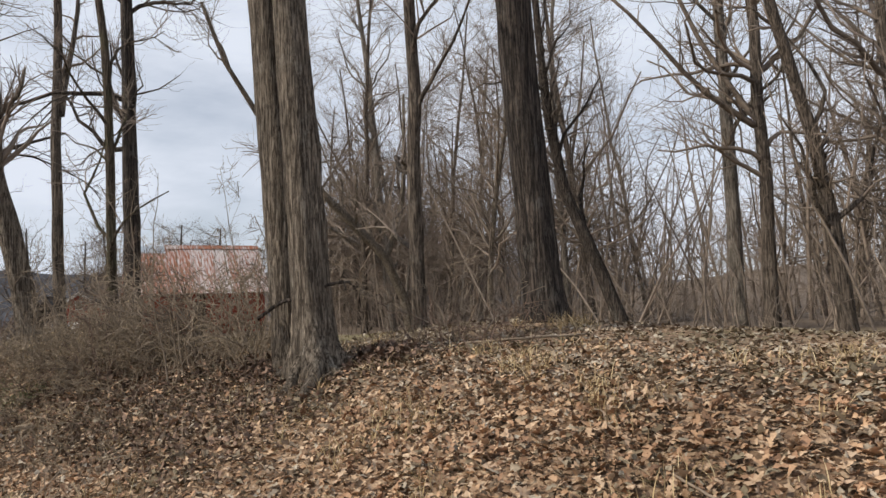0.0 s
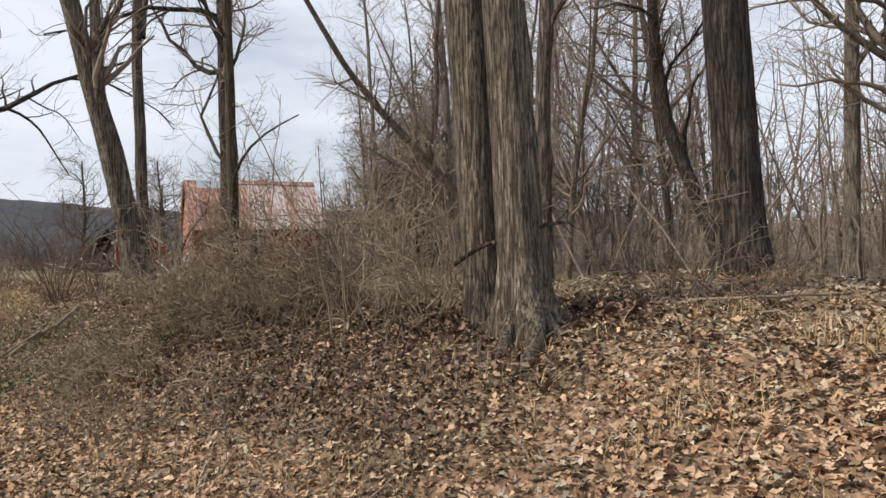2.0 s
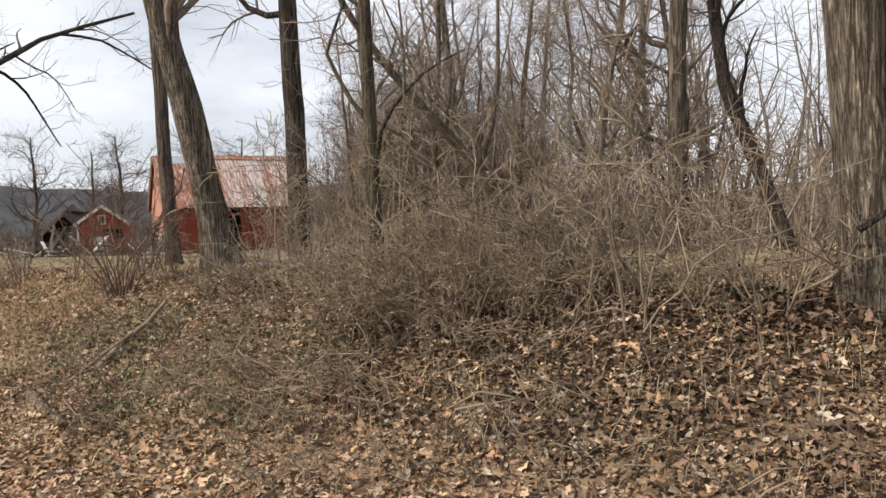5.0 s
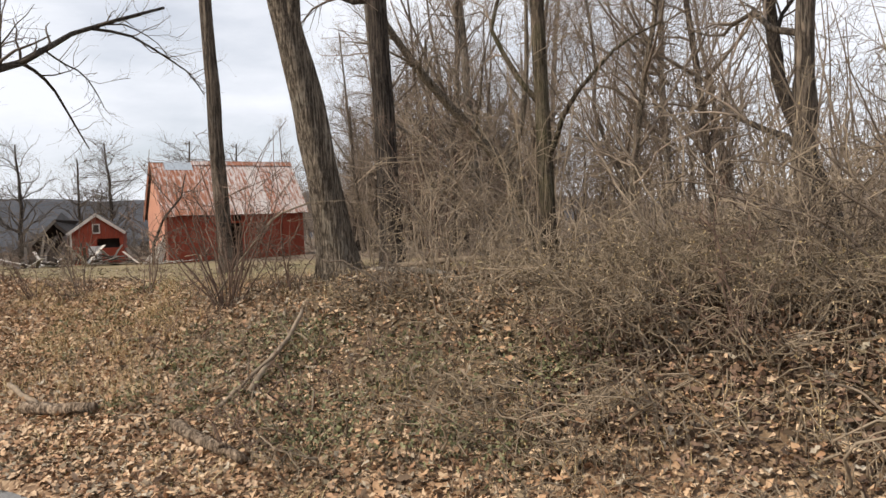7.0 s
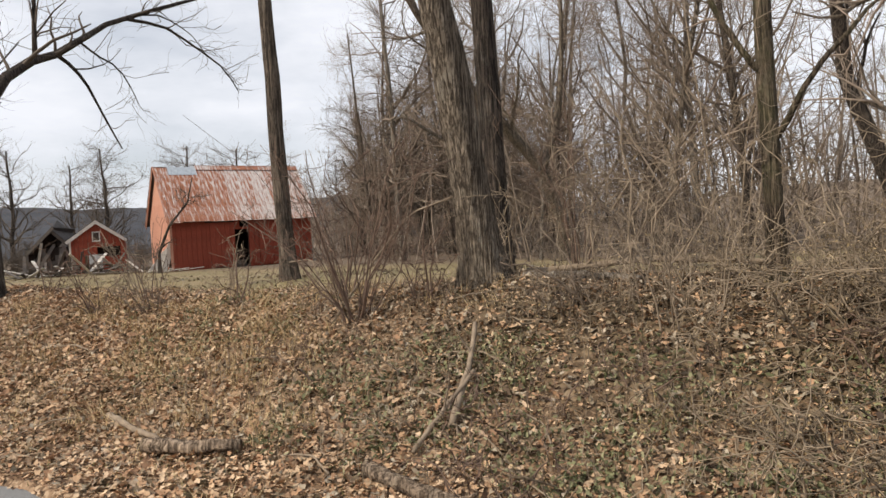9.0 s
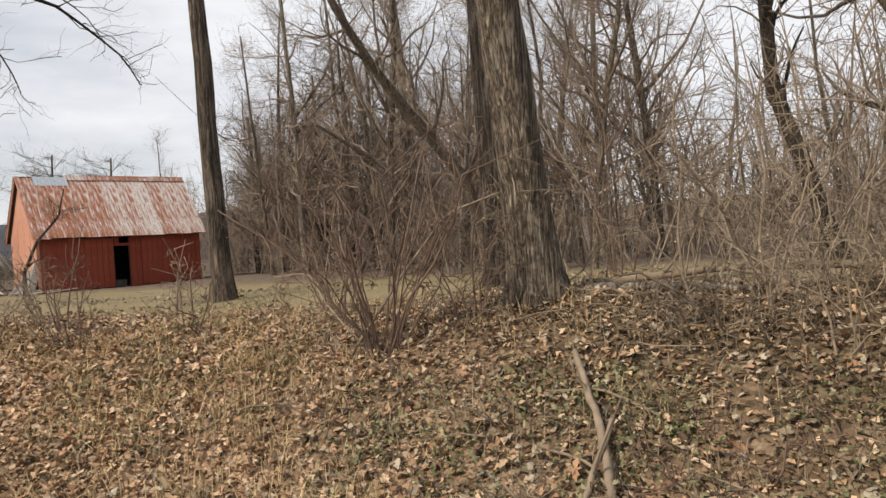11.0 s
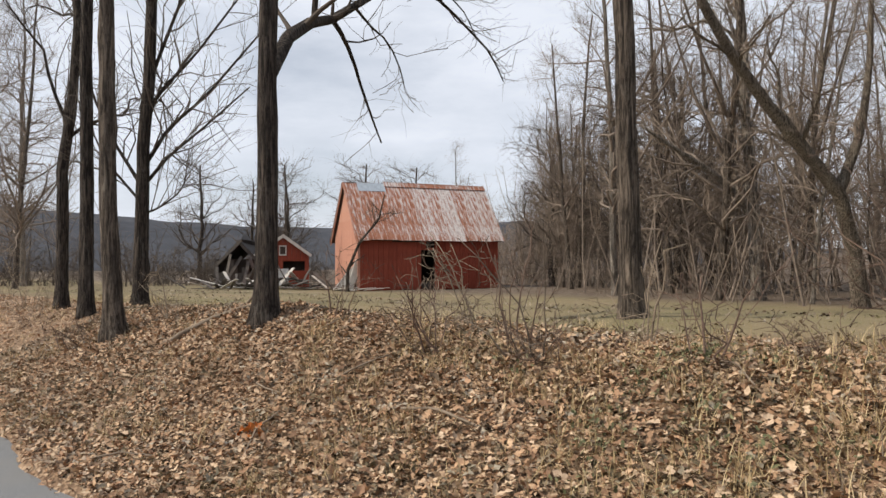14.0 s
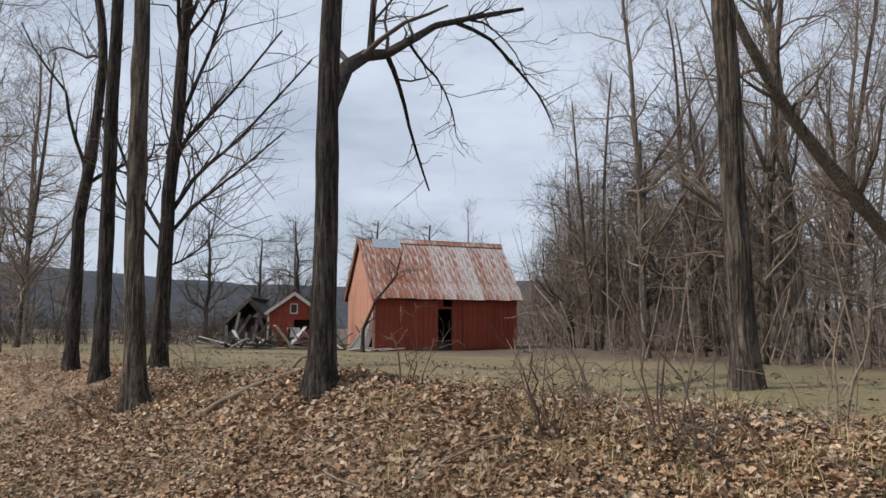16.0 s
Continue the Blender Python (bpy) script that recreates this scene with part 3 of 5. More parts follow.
# leaning trees at the edge of the woods
tree("leaning_tree", on_ground(-17.6, 20.2), "big tree leaning hard over the lawn edge", M_OAK, M_TWIG, 14, 0.2, limbs=11, limb_lo=0.4, limb_len=3.2, branches=90, twigs=320, flare=0.3,
     sides=16, seed=34, twig_r=0.007, path=[(0, 0, -0.3), (0, -0.5, 1.4), (-0.1, -1.3, 2.9), (-1.0, -2.8, 4.7), (-1.5, -3.9, 5.9), (-1.8, -5.0, 7.1), (-2.3, -6.5, 9.5), (-2.6, -7.2, 11.5)],
     extra=[([(-0.1, -1.3, 2.9), (0.3, -0.9, 4.4), (0.5, -0.8, 6.0), (0.6, -0.8, 9.0)], 0.14)])
tree("woodland_tree", on_ground(-21.3, 23.0), "bare tree with a long limb slanting across the lawn edge", M_PALE, M_TWIG, 17, 0.22, (-0.7, -0.9), 0.05, 18, 0.3, 4.2, branches=150, twigs=500, flare=0.3, sides=14,
     seed=35, twig_r=0.007, extra=[([(-0.3, -0.2, 3.1), (-0.8, -1.4, 4.1), (-1.6, -2.7, 4.9), (-2.1, -3.6, 5.5)], 0.12)])
tree("woodland_tree", on_ground(-6.0, 21.1), "straight pale-barked tree at the edge of the woods", M_PALE, M_TWIG, 19, 0.22, (0.4, -1.4), 0.03, 15, 0.45, 3.6, branches=120, twigs=450, flare=0.3, sides=14, seed=36, twig_r=0.007)
tree("leaning_tree", on_ground(-2.9, 18.7), "curving bare tree leaning at the edge of the woods", M_WOODS, M_TWIG, 16, 0.2, limbs=15, limb_lo=0.4, limb_len=3.6, branches=120, twigs=420, flare=0.3, sides=14, seed=37, twig_r=0.007,
     path=[(0, 0, -0.3), (-0.1, -0.1, 2), (-0.35, -0.4, 4.6), (-0.9, -1.3, 8.0), (-1.3, -2.2, 11), (-1.4, -2.6, 15)])
tree("leaning_tree", on_ground(-8.1, 18.3), "dark bent tree leaning behind a bigger oak", M_DARK, M_TWIG_DARK, 15, 0.2, limbs=15, limb_lo=0.4, limb_len=3.4, branches=120, twigs=420, flare=0.3, sides=14, seed=38, twig_r=0.007,
     path=[(0, 0, -0.3), (-0.6, -0.4, 1.8), (-1.3, -0.9, 4.0), (-1.4, -1.4, 6), (-1.25, -1.9, 7.5), (-1.2, -2.2, 10), (-1.0, -2.5, 14)])
tree("yard_tree", on_ground(-38.2, 19.2), "small crooked bare tree by the barn corner", M_DARK, M_TWIG_DARK, 4.5, 0.085, limbs=10, limb_lo=0.3, limb_len=1.6, branches=50, twigs=150, flare=0.3, sides=10, seed=39, twig_r=0.006,
     path=[(0, 0, -0.2), (-0.1, 0.1, 1.0), (0.3, 0.5, 2.3), (0.8, 1.2, 3.3), (1.0, 1.4, 4.5)], up=0.1)

# woodland trees: a few kinds, each grown once and then repeated
KINDS = []
for q, (mb, mt, hh, rr, bend, wob) in enumerate((
        (M_WOODS, M_TWIG, 18, 0.16, (0.4, 0.2), 0.08), (M_WOODS, M_TWIG, 20, 0.19, (-0.8, 0.3), 0.07), (M_PALE, M_TWIG, 19, 0.17, (-0.6, -0.2), 0.06),
        (M_WOODS, M_TWIG, 15, 0.10, (0.8, 0.5), 0.14), (M_OAK, M_TWIG, 16, 0.12, (-1.8, 0.3), 0.12), (M_WOODS, M_TWIG, 17, 0.15, (1.2, -0.8), 0.1),
        (M_PALE, M_TWIG, 14, 0.075, (0.3, -0.3), 0.12), (M_WOODS, M_TWIG, 12, 0.06, (0.5, 0.2), 0.14))):
    rk = np.random.default_rng(300 + q)
    forks = []
    for _ in range(4 if rr > 0.09 else 2):
        z0, az, reach, rise = rk.uniform(0.16, 0.42) * hh, rk.uniform(0, 6.28), rk.uniform(2.2, 4.6), rk.uniform(3.0, 6.5)
        s0 = z0 / hh
        dx, dy = math.cos(az), math.sin(az)
        forks.append(([(bend[0] * s0 + dx * reach * e + 0.25 * rk.normal() * e, bend[1] * s0 + dy * reach * e + 0.25 * rk.normal() * e, z0 + rise * e ** 1.25) for e in (0, 0.12, 0.3, 0.5, 0.75, 1.0)], rr * 0.52))
    KINDS.append(tree("woodland_tree", pose(-40 - 3 * q, 40, 0), "tall bare woodland tree at the lawn edge", mb, mt, hh, rr, bend, wob, 30, 0.2, 4.0, (0.6, 1.25),
                      250, 1000, flare=0.35, sides=8, seed=60 + q, twig_r=0.0065, near=False, up=0.06, extra=forks, group="woodland edge trees"))
SPREAD = tree("yard_tree", on_ground(-56, 27), "dark spreading bare tree beyond the barn and sheds", M_DARK, M_TWIG_DARK, 8.5, 0.17, (0.3, 0.2), 0.08, 26, 0.28, 3.6, (0.6, 1.2),
              190, 520, flare=0.3, sides=8, seed=77, twig_r=0.0075, near=False, up=0.15, group="trees behind the sheds")
rng = np.random.default_rng(5)


def wood_edge(x):
    """How far from the road the woods begin."""
    return np.interp(x, [-70, -46, -40, -33, -27, -20, -8, 0, 12, 30], [44, 36, 33, 28, 23, 20.5, 19, 18, 17, 16])


spots = [(-56, 27), (-58.5, 28.5), (-53, 32), (-50, 31), (-63, 24), (-66, 30), (-47.5, 32), (-36.5, 5.0), (-42.6, 6.9), (-47, 7.0), (-50, 9),
         (-55, 6), (-62, 12), (-70, 16), (-75, 9), (-58, 3)]
tries = 0
while len(spots) < 72 and tries < 9000:
    tries += 1
    x = rng.uniform(-52, 22)
    y = wood_edge(x) + abs(rng.normal(0, 8)) + rng.uniform(0, 2)
    if (x + 40) ** 2 + (y - 24.8) ** 2 > 49 and all((x - a) ** 2 + (y - b) ** 2 > 1.2 ** 2 for a, b in spots):
        spots.append((x, y))
# the lower, denser wood beside the barn
barn_wood = len(spots)
tries = 0
while len(spots) < 108 and tries < 9000:
    tries += 1
    x = rng.uniform(-42, -25)
    y = wood_edge(x) + rng.uniform(0, 1.5) + abs(rng.normal(0, 5.5))
    if (x + 40) ** 2 + (y - 24.8) ** 2 > 40 and all((x - a) ** 2 + (y - b) ** 2 > 0.8 ** 2 for a, b in spots):
        spots.append((x, y))
used = set()
for n, (x, y) in enumerate(spots):
    if n < 7:
        s = rng.uniform(0.75, 1.05)
        if n:
            copy_thing(SPREAD, on_ground(x, y, rng.uniform(0, 360))).scale = (s * 1.1, s * 1.1, s)
        continue
    if n >= barn_wood and n % 3 == 0 and x < -28:
        s = rng.uniform(0.95, 1.3)
        copy_thing(SPREAD, on_ground(x, y, rng.uniform(0, 360))).scale = (s, s, s)
        continue
    q = int(rng.integers(0, len(KINDS)))
    ob = KINDS[q]
    s = rng.uniform(0.75, 1.15) * (np.interp(x, [-50, -36, -28, -21], [0.5, 0.56, 0.72, 1.0]) if y > 18 else 0.85)
    mm = on_ground(x, y, rng.uniform(0, 360)) @ pose(0, 0, 0, rng.normal(0, 4), rng.normal(0, 4))
    if q not in used:
        used.add(q)
        ob.matrix_basis = mm @ Matrix.Scale(s, 4)
    else:
        c = copy_thing(ob, mm)
        c.scale = (s, s, s)

# thin saplings and further trees that nobody could count
g = Geo()
n = 1000
x = rng.uniform(-52, 24, n)
y = wood_edge(x) - 0.5 + abs(rng.normal(0, 12, n))
keep = (x + 40) ** 2 + (y - 24.8) ** 2 > 36
x, y = x[keep], y[keep]
n = len(x)
hh = rng.uniform(0.8, 4.0, n) * np.where(rng.uniform(0, 1, n) < 0.25, 1.9, 1)
k = 5
t = np.linspace(0, 1, k)
P = np.zeros((n, k, 3))
lean = rng.normal(0, 0.28, (n, 2))
for j in range(2):
    P[:, :, j] = (x, y)[j][:, None] + lean[:, j][:, None] * hh[:, None] * t + rng.normal(0, 0.09, (n, k)) * t * 2
P[:, :, 2] = ground_z(x, y)[:, None] - 0.05 + hh[:, None] * t
R = (0.012 + 0.0045 * hh)[:, None] * (1 - 0.75 * t)
g.tubes(P, R, 4)
W, WR = offshoots(rng, P, R, 15000, 0.1, 1.0, 1.3, (0.6, 1.4), 0.5, 3, 0.05, 0.25)
g.tubes(W, np.clip(WR, 0.004, 0.008), 3)
tagged(new("undergrowth", g.mesh("undergrowth", M_TWIG)), "grey-brown tangle of saplings under the bare woodland trees", "undergrowth", kind="stuff")
# brushy hedge across the far side of the lawn
g = Geo()
n = 300
y = rng.uniform(4, 36, n)
x = np.interp(y, [4, 36], [-50, -64]) + rng.normal(0, 1.6, n)
hh = rng.uniform(0.8, 2.8, n) * np.where(rng.uniform(0, 1, n) < 0.12, 1.8, 1)
P = np.zeros((n, k, 3))
lean = rng.normal(0, 0.25, (n, 2))
for j in range(2):
    P[:, :, j] = (x, y)[j][:, None] + lean[:, j][:, None] * hh[:, None] * t + rng.normal(0, 0.1, (n, k)) * t
P[:, :, 2] = ground_z(x, y)[:, None] - 0.05 + hh[:, None] * t
R = (0.014 + 0.006 * hh)[:, None] * (1 - 0.75 * t)
g.tubes(P, R, 3)
W, WR = offshoots(rng, P, R, 4500, 0.05, 1.0, 1.2, (0.6, 1.4), 0.5, 3, 0.05, 0.25)
g.tubes(W, np.clip(WR, 0.010, 0.016), 3)
tagged(new("brush_hedge", g.mesh("brush_hedge", M_TWIG_DARK)), "dark tangle of bare brush across the far lawn", "hedge", kind="stuff")
g = Geo()
n = 860
x = rng.uniform(-75, 45, n)
y = wood_edge(x) + 8 + rng.exponential(22, n)
hh = rng.uniform(5, 12, n) * np.interp(x, [-50, -36, -26, -18], [0.62, 0.66, 0.8, 1.0])
P = np.zeros((n, k, 3))
for j in range(2):
    P[:, :, j] = (x, y)[j][:, None] + rng.normal(0, 0.13, (n, 1)) * hh[:, None] * t + rng.normal(0, 0.25, (n, k)) * t
P[:, :, 2] = ground_z(x, y)[:, None] - 0.05 + hh[:, None] * t
R = (0.03 + 0.006 * hh)[:, None] * (1 - 0.8 * t)
g.tubes(P, R, 3)
L, LR = offshoots(rng, P, R, n * 9, 0.15, 0.98, 3.8, (0.6, 1.25), 0.55, 3, 0.1, 0.25)
g.tubes(L, np.maximum(LR, 0.011), 3)
W, WR = offshoots(rng, L, LR, n * 20, 0.1, 1.0, 1.9, (0.3, 1.0), 0.5, 2, 0.1, 0.2)
g.tubes(W, np.clip(WR, 0.008, 0.013), 3)
tagged(new("far_woods", g.mesh("far_woods", M_TWIG)), "distant bare grey woods on rising ground behind the lawn", "woods", kind="stuff")

# ---------------------------------------------------------------- barn
def plank_mesh(name, w, h, d, material, bow=0.0):
    g = Geo()
    b = 0.006
    pts = [(b, 0), (w - b, 0), (w, b), (w, d), (0, d), (0, b)]
    v, nn = [], len(pts)
    for zz in (0, h * 0.5, h):
        v += [(px + (bow if zz == h * 0.5 else 0), py, zz) for px, py in pts]
    f4 = [(r * nn + i, r * nn + (i + 1) % nn, (r + 1) * nn + (i + 1) % nn, (r + 1) * nn + i) for r in range(2) for i in range(nn)]
    g.add(v, f4)
    g.f += [tuple(range(nn))[::-1], tuple(range(2 * nn, 3 * nn))]
    return g.mesh(name, material, False)


def piece(name, mesh, parent, m):
    ob = new(name, mesh)
    ob.parent = parent
    ob.matrix_local = m
    return ob


BW, BD, BH, BR_ = 7.57, 4.3, 2.82, 5.5
along = Vector((0.363, 0.932, 0)).normalized()
back = Vector((-0.932, 0.363, 0)).normalized()
barn_m = Matrix.Translation((-39.22, 20.62, 0.38)) @ Matrix((along, back, (0, 0, 1))).transposed().to_4x4()
barn = thing("barn", barn_m, "old red-boarded barn with a rusted metal roof on the lawn", "barn")
rb = random.Random(4)


def barn_part(name, geo, material, label=""):
    return part(name, geo, material, barn, label, False)


# dark inside: sill, floor, posts, back and right walls
g = Geo()
g.box((0.05, 0.05, -0.3), (BW - 0.05, BD - 0.05, 0.02))
barn_part("floor", g, M_DARKIN)
g = Geo()
g.box((0, BD - 0.06, -0.2), (BW, BD, BH))
barn_part("back_wall", g, M_DARKIN)
for px in (0.06, 3.16, 4.0, BW - 0.2):
    g = Geo()
    g.box((px, 0.06, 0.02), (px + 0.13, 0.2, BH))
    barn_part("post", g, M_DARKIN)
g = Geo()
g.box((0.05, 0.06, BH - 0.16), (BW - 0.05, 0.2, BH - 0.02))
barn_part("wall_plate", g, M_DARKIN)
g = Geo()
g.box((3.25, 0.5, 0.02), (3.95, 0.62, 0.35))
barn_part("threshold", g, M_GREYBOARD)
wall = part("front_wall", (lambda q: (q.box((0.0, 0.045, -0.1), (3.2, 0.058, BH)), q.box((4.0, 0.045, -0.1), (BW, 0.058, BH)), q.box((3.2, 0.045, 2.42), (4.0, 0.058, BH)), q.box((3.2, 0.045, 1.98), (4.0, 0.058, 2.1)), q)[-1])(Geo()), M_RED, barn, "", False)
bw = 0.252
meshes = {}


def board(parent, x, z0, z1, w, material, m0=None, depth=0.028):
    key = (round(w, 3), round(z1 - z0, 2), material.name)
    if key not in meshes:
        meshes[key] = plank_mesh("board", w - 0.012, key[1], depth, material)
    return piece("board", meshes[key], parent, (m0 or Matrix.Identity(4)) @ pose(x + 0.006, rb.uniform(-0.006, 0.004), z0))


for i in range(30):
    x = i * bw
    if x + bw > 3.24 and x < 3.94:
        board(wall, x, 1.98, 2.1, bw, M_RED)
        if x < 3.45:
            board(wall, x, 2.1, BH, bw, M_RED)
    else:
        board(wall, x, -0.12 + rb.choice((0, 0.02, 0.05)), BH, bw, M_RED)
# two wide sliding leaves standing proud of the wall
for x0, n in ((1.95, 5), (4.55, 6)):
    leaf = part("sliding_door", (lambda q: (q.box((x0, -0.055, 0.05), (x0 + n * 0.255, -0.035, 2.35)), q)[-1])(Geo()), M_RED, barn, "red board sliding door, shut", False)
    for i in range(n):
        board(leaf, x0 + i * 0.255, 0.05, 2.35, 0.255, M_RED, pose(0, -0.08, 0), 0.024)
g = Geo()
g.box((1.7, -0.09, 2.37), (3.2, -0.05, 2.43))
barn_part("door_track", g, M_DARKIN)

# gable wall on the sunny side, board by board to the slope of the roof
slope = (BR_ - BH) / (BD / 2)
gable = part("gable_wall", (lambda q: (q.box((0.03, 0.1, 0.9), (0.045, BD - 0.1, BH)), q)[-1])(Geo()), M_SALMON, barn, "salmon board gable, coloured paler for the sun on it", False)
nb = 19
gw = BD / nb
turn_g = Matrix(((0, 1, 0, 0), (1, 0, 0, 0), (0, 0, 1, 0), (0, 0, 0, 1)))
for i in range(nb):
    mid = (i + 0.5) * gw
    ztop = round(BH + slope * (BD / 2 - abs(mid - BD / 2)) - 0.03, 2)
    z0 = -0.1 if i > 3 else (0.95, 0.7, 0.35, 0.1)[i]
    key = ("g", round(ztop - z0, 2))
    if key not in meshes:
        gg = Geo()
        gg.box((-0.03, 0.006, 0), (0.0, gw - 0.006, key[1]))
        meshes[key] = gg.mesh("board", M_SALMON, False)
    piece("board", meshes[key], gable, pose(rb.uniform(-0.006, 0.004), i * gw, z0))
g = Geo()
for a, b in (((BW - 0.03, 0, -0.1), (BW, BD, BH)),):
    g.box(a, b)
g.add([(BW - 0.03, 0, BH), (BW - 0.03, BD, BH), (BW - 0.03, BD / 2, BR_ - 0.03), (BW, 0, BH), (BW, BD, BH), (BW, BD / 2, BR_ - 0.03)], [(0, 1, 2, 2), (3, 5, 4, 4)])
barn_part("far_gable", g, M_RED)
g = Geo()
g.box((-0.05, -0.035, -0.1), (0.075, 0.0, BH - 0.05))
barn_part("corner_board", g, M_SALMON)

# roof: corrugated sheets on both slopes
run = BD / 2 + 0.28
ls = math.hypot(run, run * slope)
ang_r = math.atan(slope)


def sheet_mesh(w, ln, material, ribs=5):
    g = Geo()
    nx = ribs * 6 + 1
    u = np.linspace(0, w, nx)
    prof = 0.007 * np.cos(np.linspace(0, ribs * 2 * math.pi, nx))
    v = [(a, b, c) for b in (0, ln * 0.33, ln * 0.66, ln) for a, c in zip(u, prof)]
    f4 = [(r * nx + i, r * nx + i + 1, (r + 1) * nx + i + 1, (r + 1) * nx + i) for r in range(3) for i in range(nx - 1)]
    g.add(v, f4)
    me = g.mesh("sheet", material)
    return me


sw = (BW + 0.45) / 11
roof = part("roof", (lambda q: (q.box((-0.1, 0.0, -0.07), (BW + 0.15, ls, -0.03), Matrix.Translation((0, -0.28, BH - 0.28 * slope)) @ Matrix.Rotation(ang_r, 4, "X")),
                                q.box((-0.1, 0.0, -0.07), (BW + 0.15, ls, -0.03), Matrix.Translation((BW, BD + 0.28, BH - 0.28 * slope)) @ Matrix.Rotation(math.pi, 4, "Z") @ Matrix.Rotation(ang_r, 4, "X")), q)[-1])(Geo()),
            M_DARKIN, barn, "steep rust-streaked corrugated roof", False)
full_s, pale_s, zinc_s = sheet_mesh(sw + 0.03, ls, M_ROOF, 6), sheet_mesh(sw + 0.03, ls, M_ROOF_PALE, 6), sheet_mesh(sw + 0.03, ls * 0.15, M_ZINC)
for side in (0, 1):
    base = Matrix.Translation((-0.22, -0.30, BH - 0.30 * slope)) if not side else Matrix.Translation((BW + 0.22, BD + 0.30, BH - 0.30 * slope)) @ Matrix.Rotation(math.pi, 4, "Z")
    base = base @ Matrix.Rotation(ang_r, 4, "X")
    for i in range(11):
        piece("roof_sheet", pale_s if i in (5, 7, 9, 10) else full_s, roof, base @ pose(i * sw, rb.uniform(-0.03, 0.02), 0.004 * (i % 2), 0, 0, rb.uniform(-0.4, 0.4)))
        if not side and i in (1, 2):
            piece("roof_sheet", zinc_s, roof, base @ pose(i * sw, ls * 0.85, 0.02, 0, 0, rb.uniform(-1, 1)))
for i in range(3, 11):
    gg = Geo()
    for sgn in (-1, 1):
        gg.box((i * sw - 0.22, -0.02 if sgn > 0 else -0.30, -0.01), ((i + 1) * sw - 0.2, 0.30 if sgn > 0 else 0.02, 0.008),
               Matrix.Translation((0, BD / 2, BR_ + 0.06)) @ Matrix.Rotation(-sgn * ang_r, 4, "X"))
    part("ridge_cap", gg, M_ROOF, roof, "", False)
for y0, y1 in ((-0.3, BD / 2), (BD + 0.3, BD / 2)):
    gg = Geo()
    z0_, z1_ = BH - 0.3 * slope, BR_
    gg.add([(-0.2, y0, z0_ - 0.14), (-0.2, y1, z1_ - 0.14), (-0.2, y1, z1_ - 0.0), (-0.2, y0, z0_), (-0.16, y0, z0_ - 0.14), (-0.16, y1, z1_ - 0.14), (-0.16, y1, z1_), (-0.16, y0, z0_)],
           [(0, 1, 2, 3), (7, 6, 5, 4), (0, 4, 5, 1), (2, 6, 7, 3)])
    part("barge_board", gg, M_SALMON, barn, "", False)

# white boards fallen against the barn corner
for i, (dx, dy, ln, w, tilt, side, rz) in enumerate(((-0.60, 0.05, 1.55, 0.34, 18, 0, 8), (-0.95, 0.25, 1.35, 0.26, 32, 0, -10), (-0.55, 0.5, 1.2, 0.2, 22, -4, 15), (-1.1, 0.6, 1.3, 0.2, 38, 5, 0),
                                                   (-0.9, -0.3, 1.6, 0.2, 86, 0, 60), (-0.4, -0.75, 1.9, 0.2, 87, 0, 130), (-1.2, 0.2, 1.4, 0.25, 84, 0, 20), (0.2, -0.55, 1.3, 0.16, 86, 0, 100))):
    me = plank_mesh("fallen_board", w, ln, 0.03, M_WHITEBOARD, 0.02)
    ob = tagged(new("fallen_board", me), "flaking white board fallen against the barn corner", "board", "fallen white boards")
    p = barn_m @ Vector((dx, dy, 0))
    lean = Matrix.Rotation(radians(tilt), 4, "Y") if i < 4 else Matrix.Rotation(radians(rz), 4, "Z") @ Matrix.Rotation(radians(tilt), 4, "X")
    spin = Matrix.Rotation(radians(side), 4, "X") @ Matrix.Rotation(radians(rz), 4, "Z") if i < 4 else Matrix.Identity(4)
    ob.matrix_basis = Matrix.Translation((p.x, p.y, float(ground_z(p.x, p.y)) + 0.03)) @ barn_m.to_3x3().to_4x4() @ lean @ spin

# ---------------------------------------------------------------- sheds
fdir = Vector((0.54, 0.84, 0)).normalized()
fback = Vector((-0.84, 0.54, 0)).normalized()


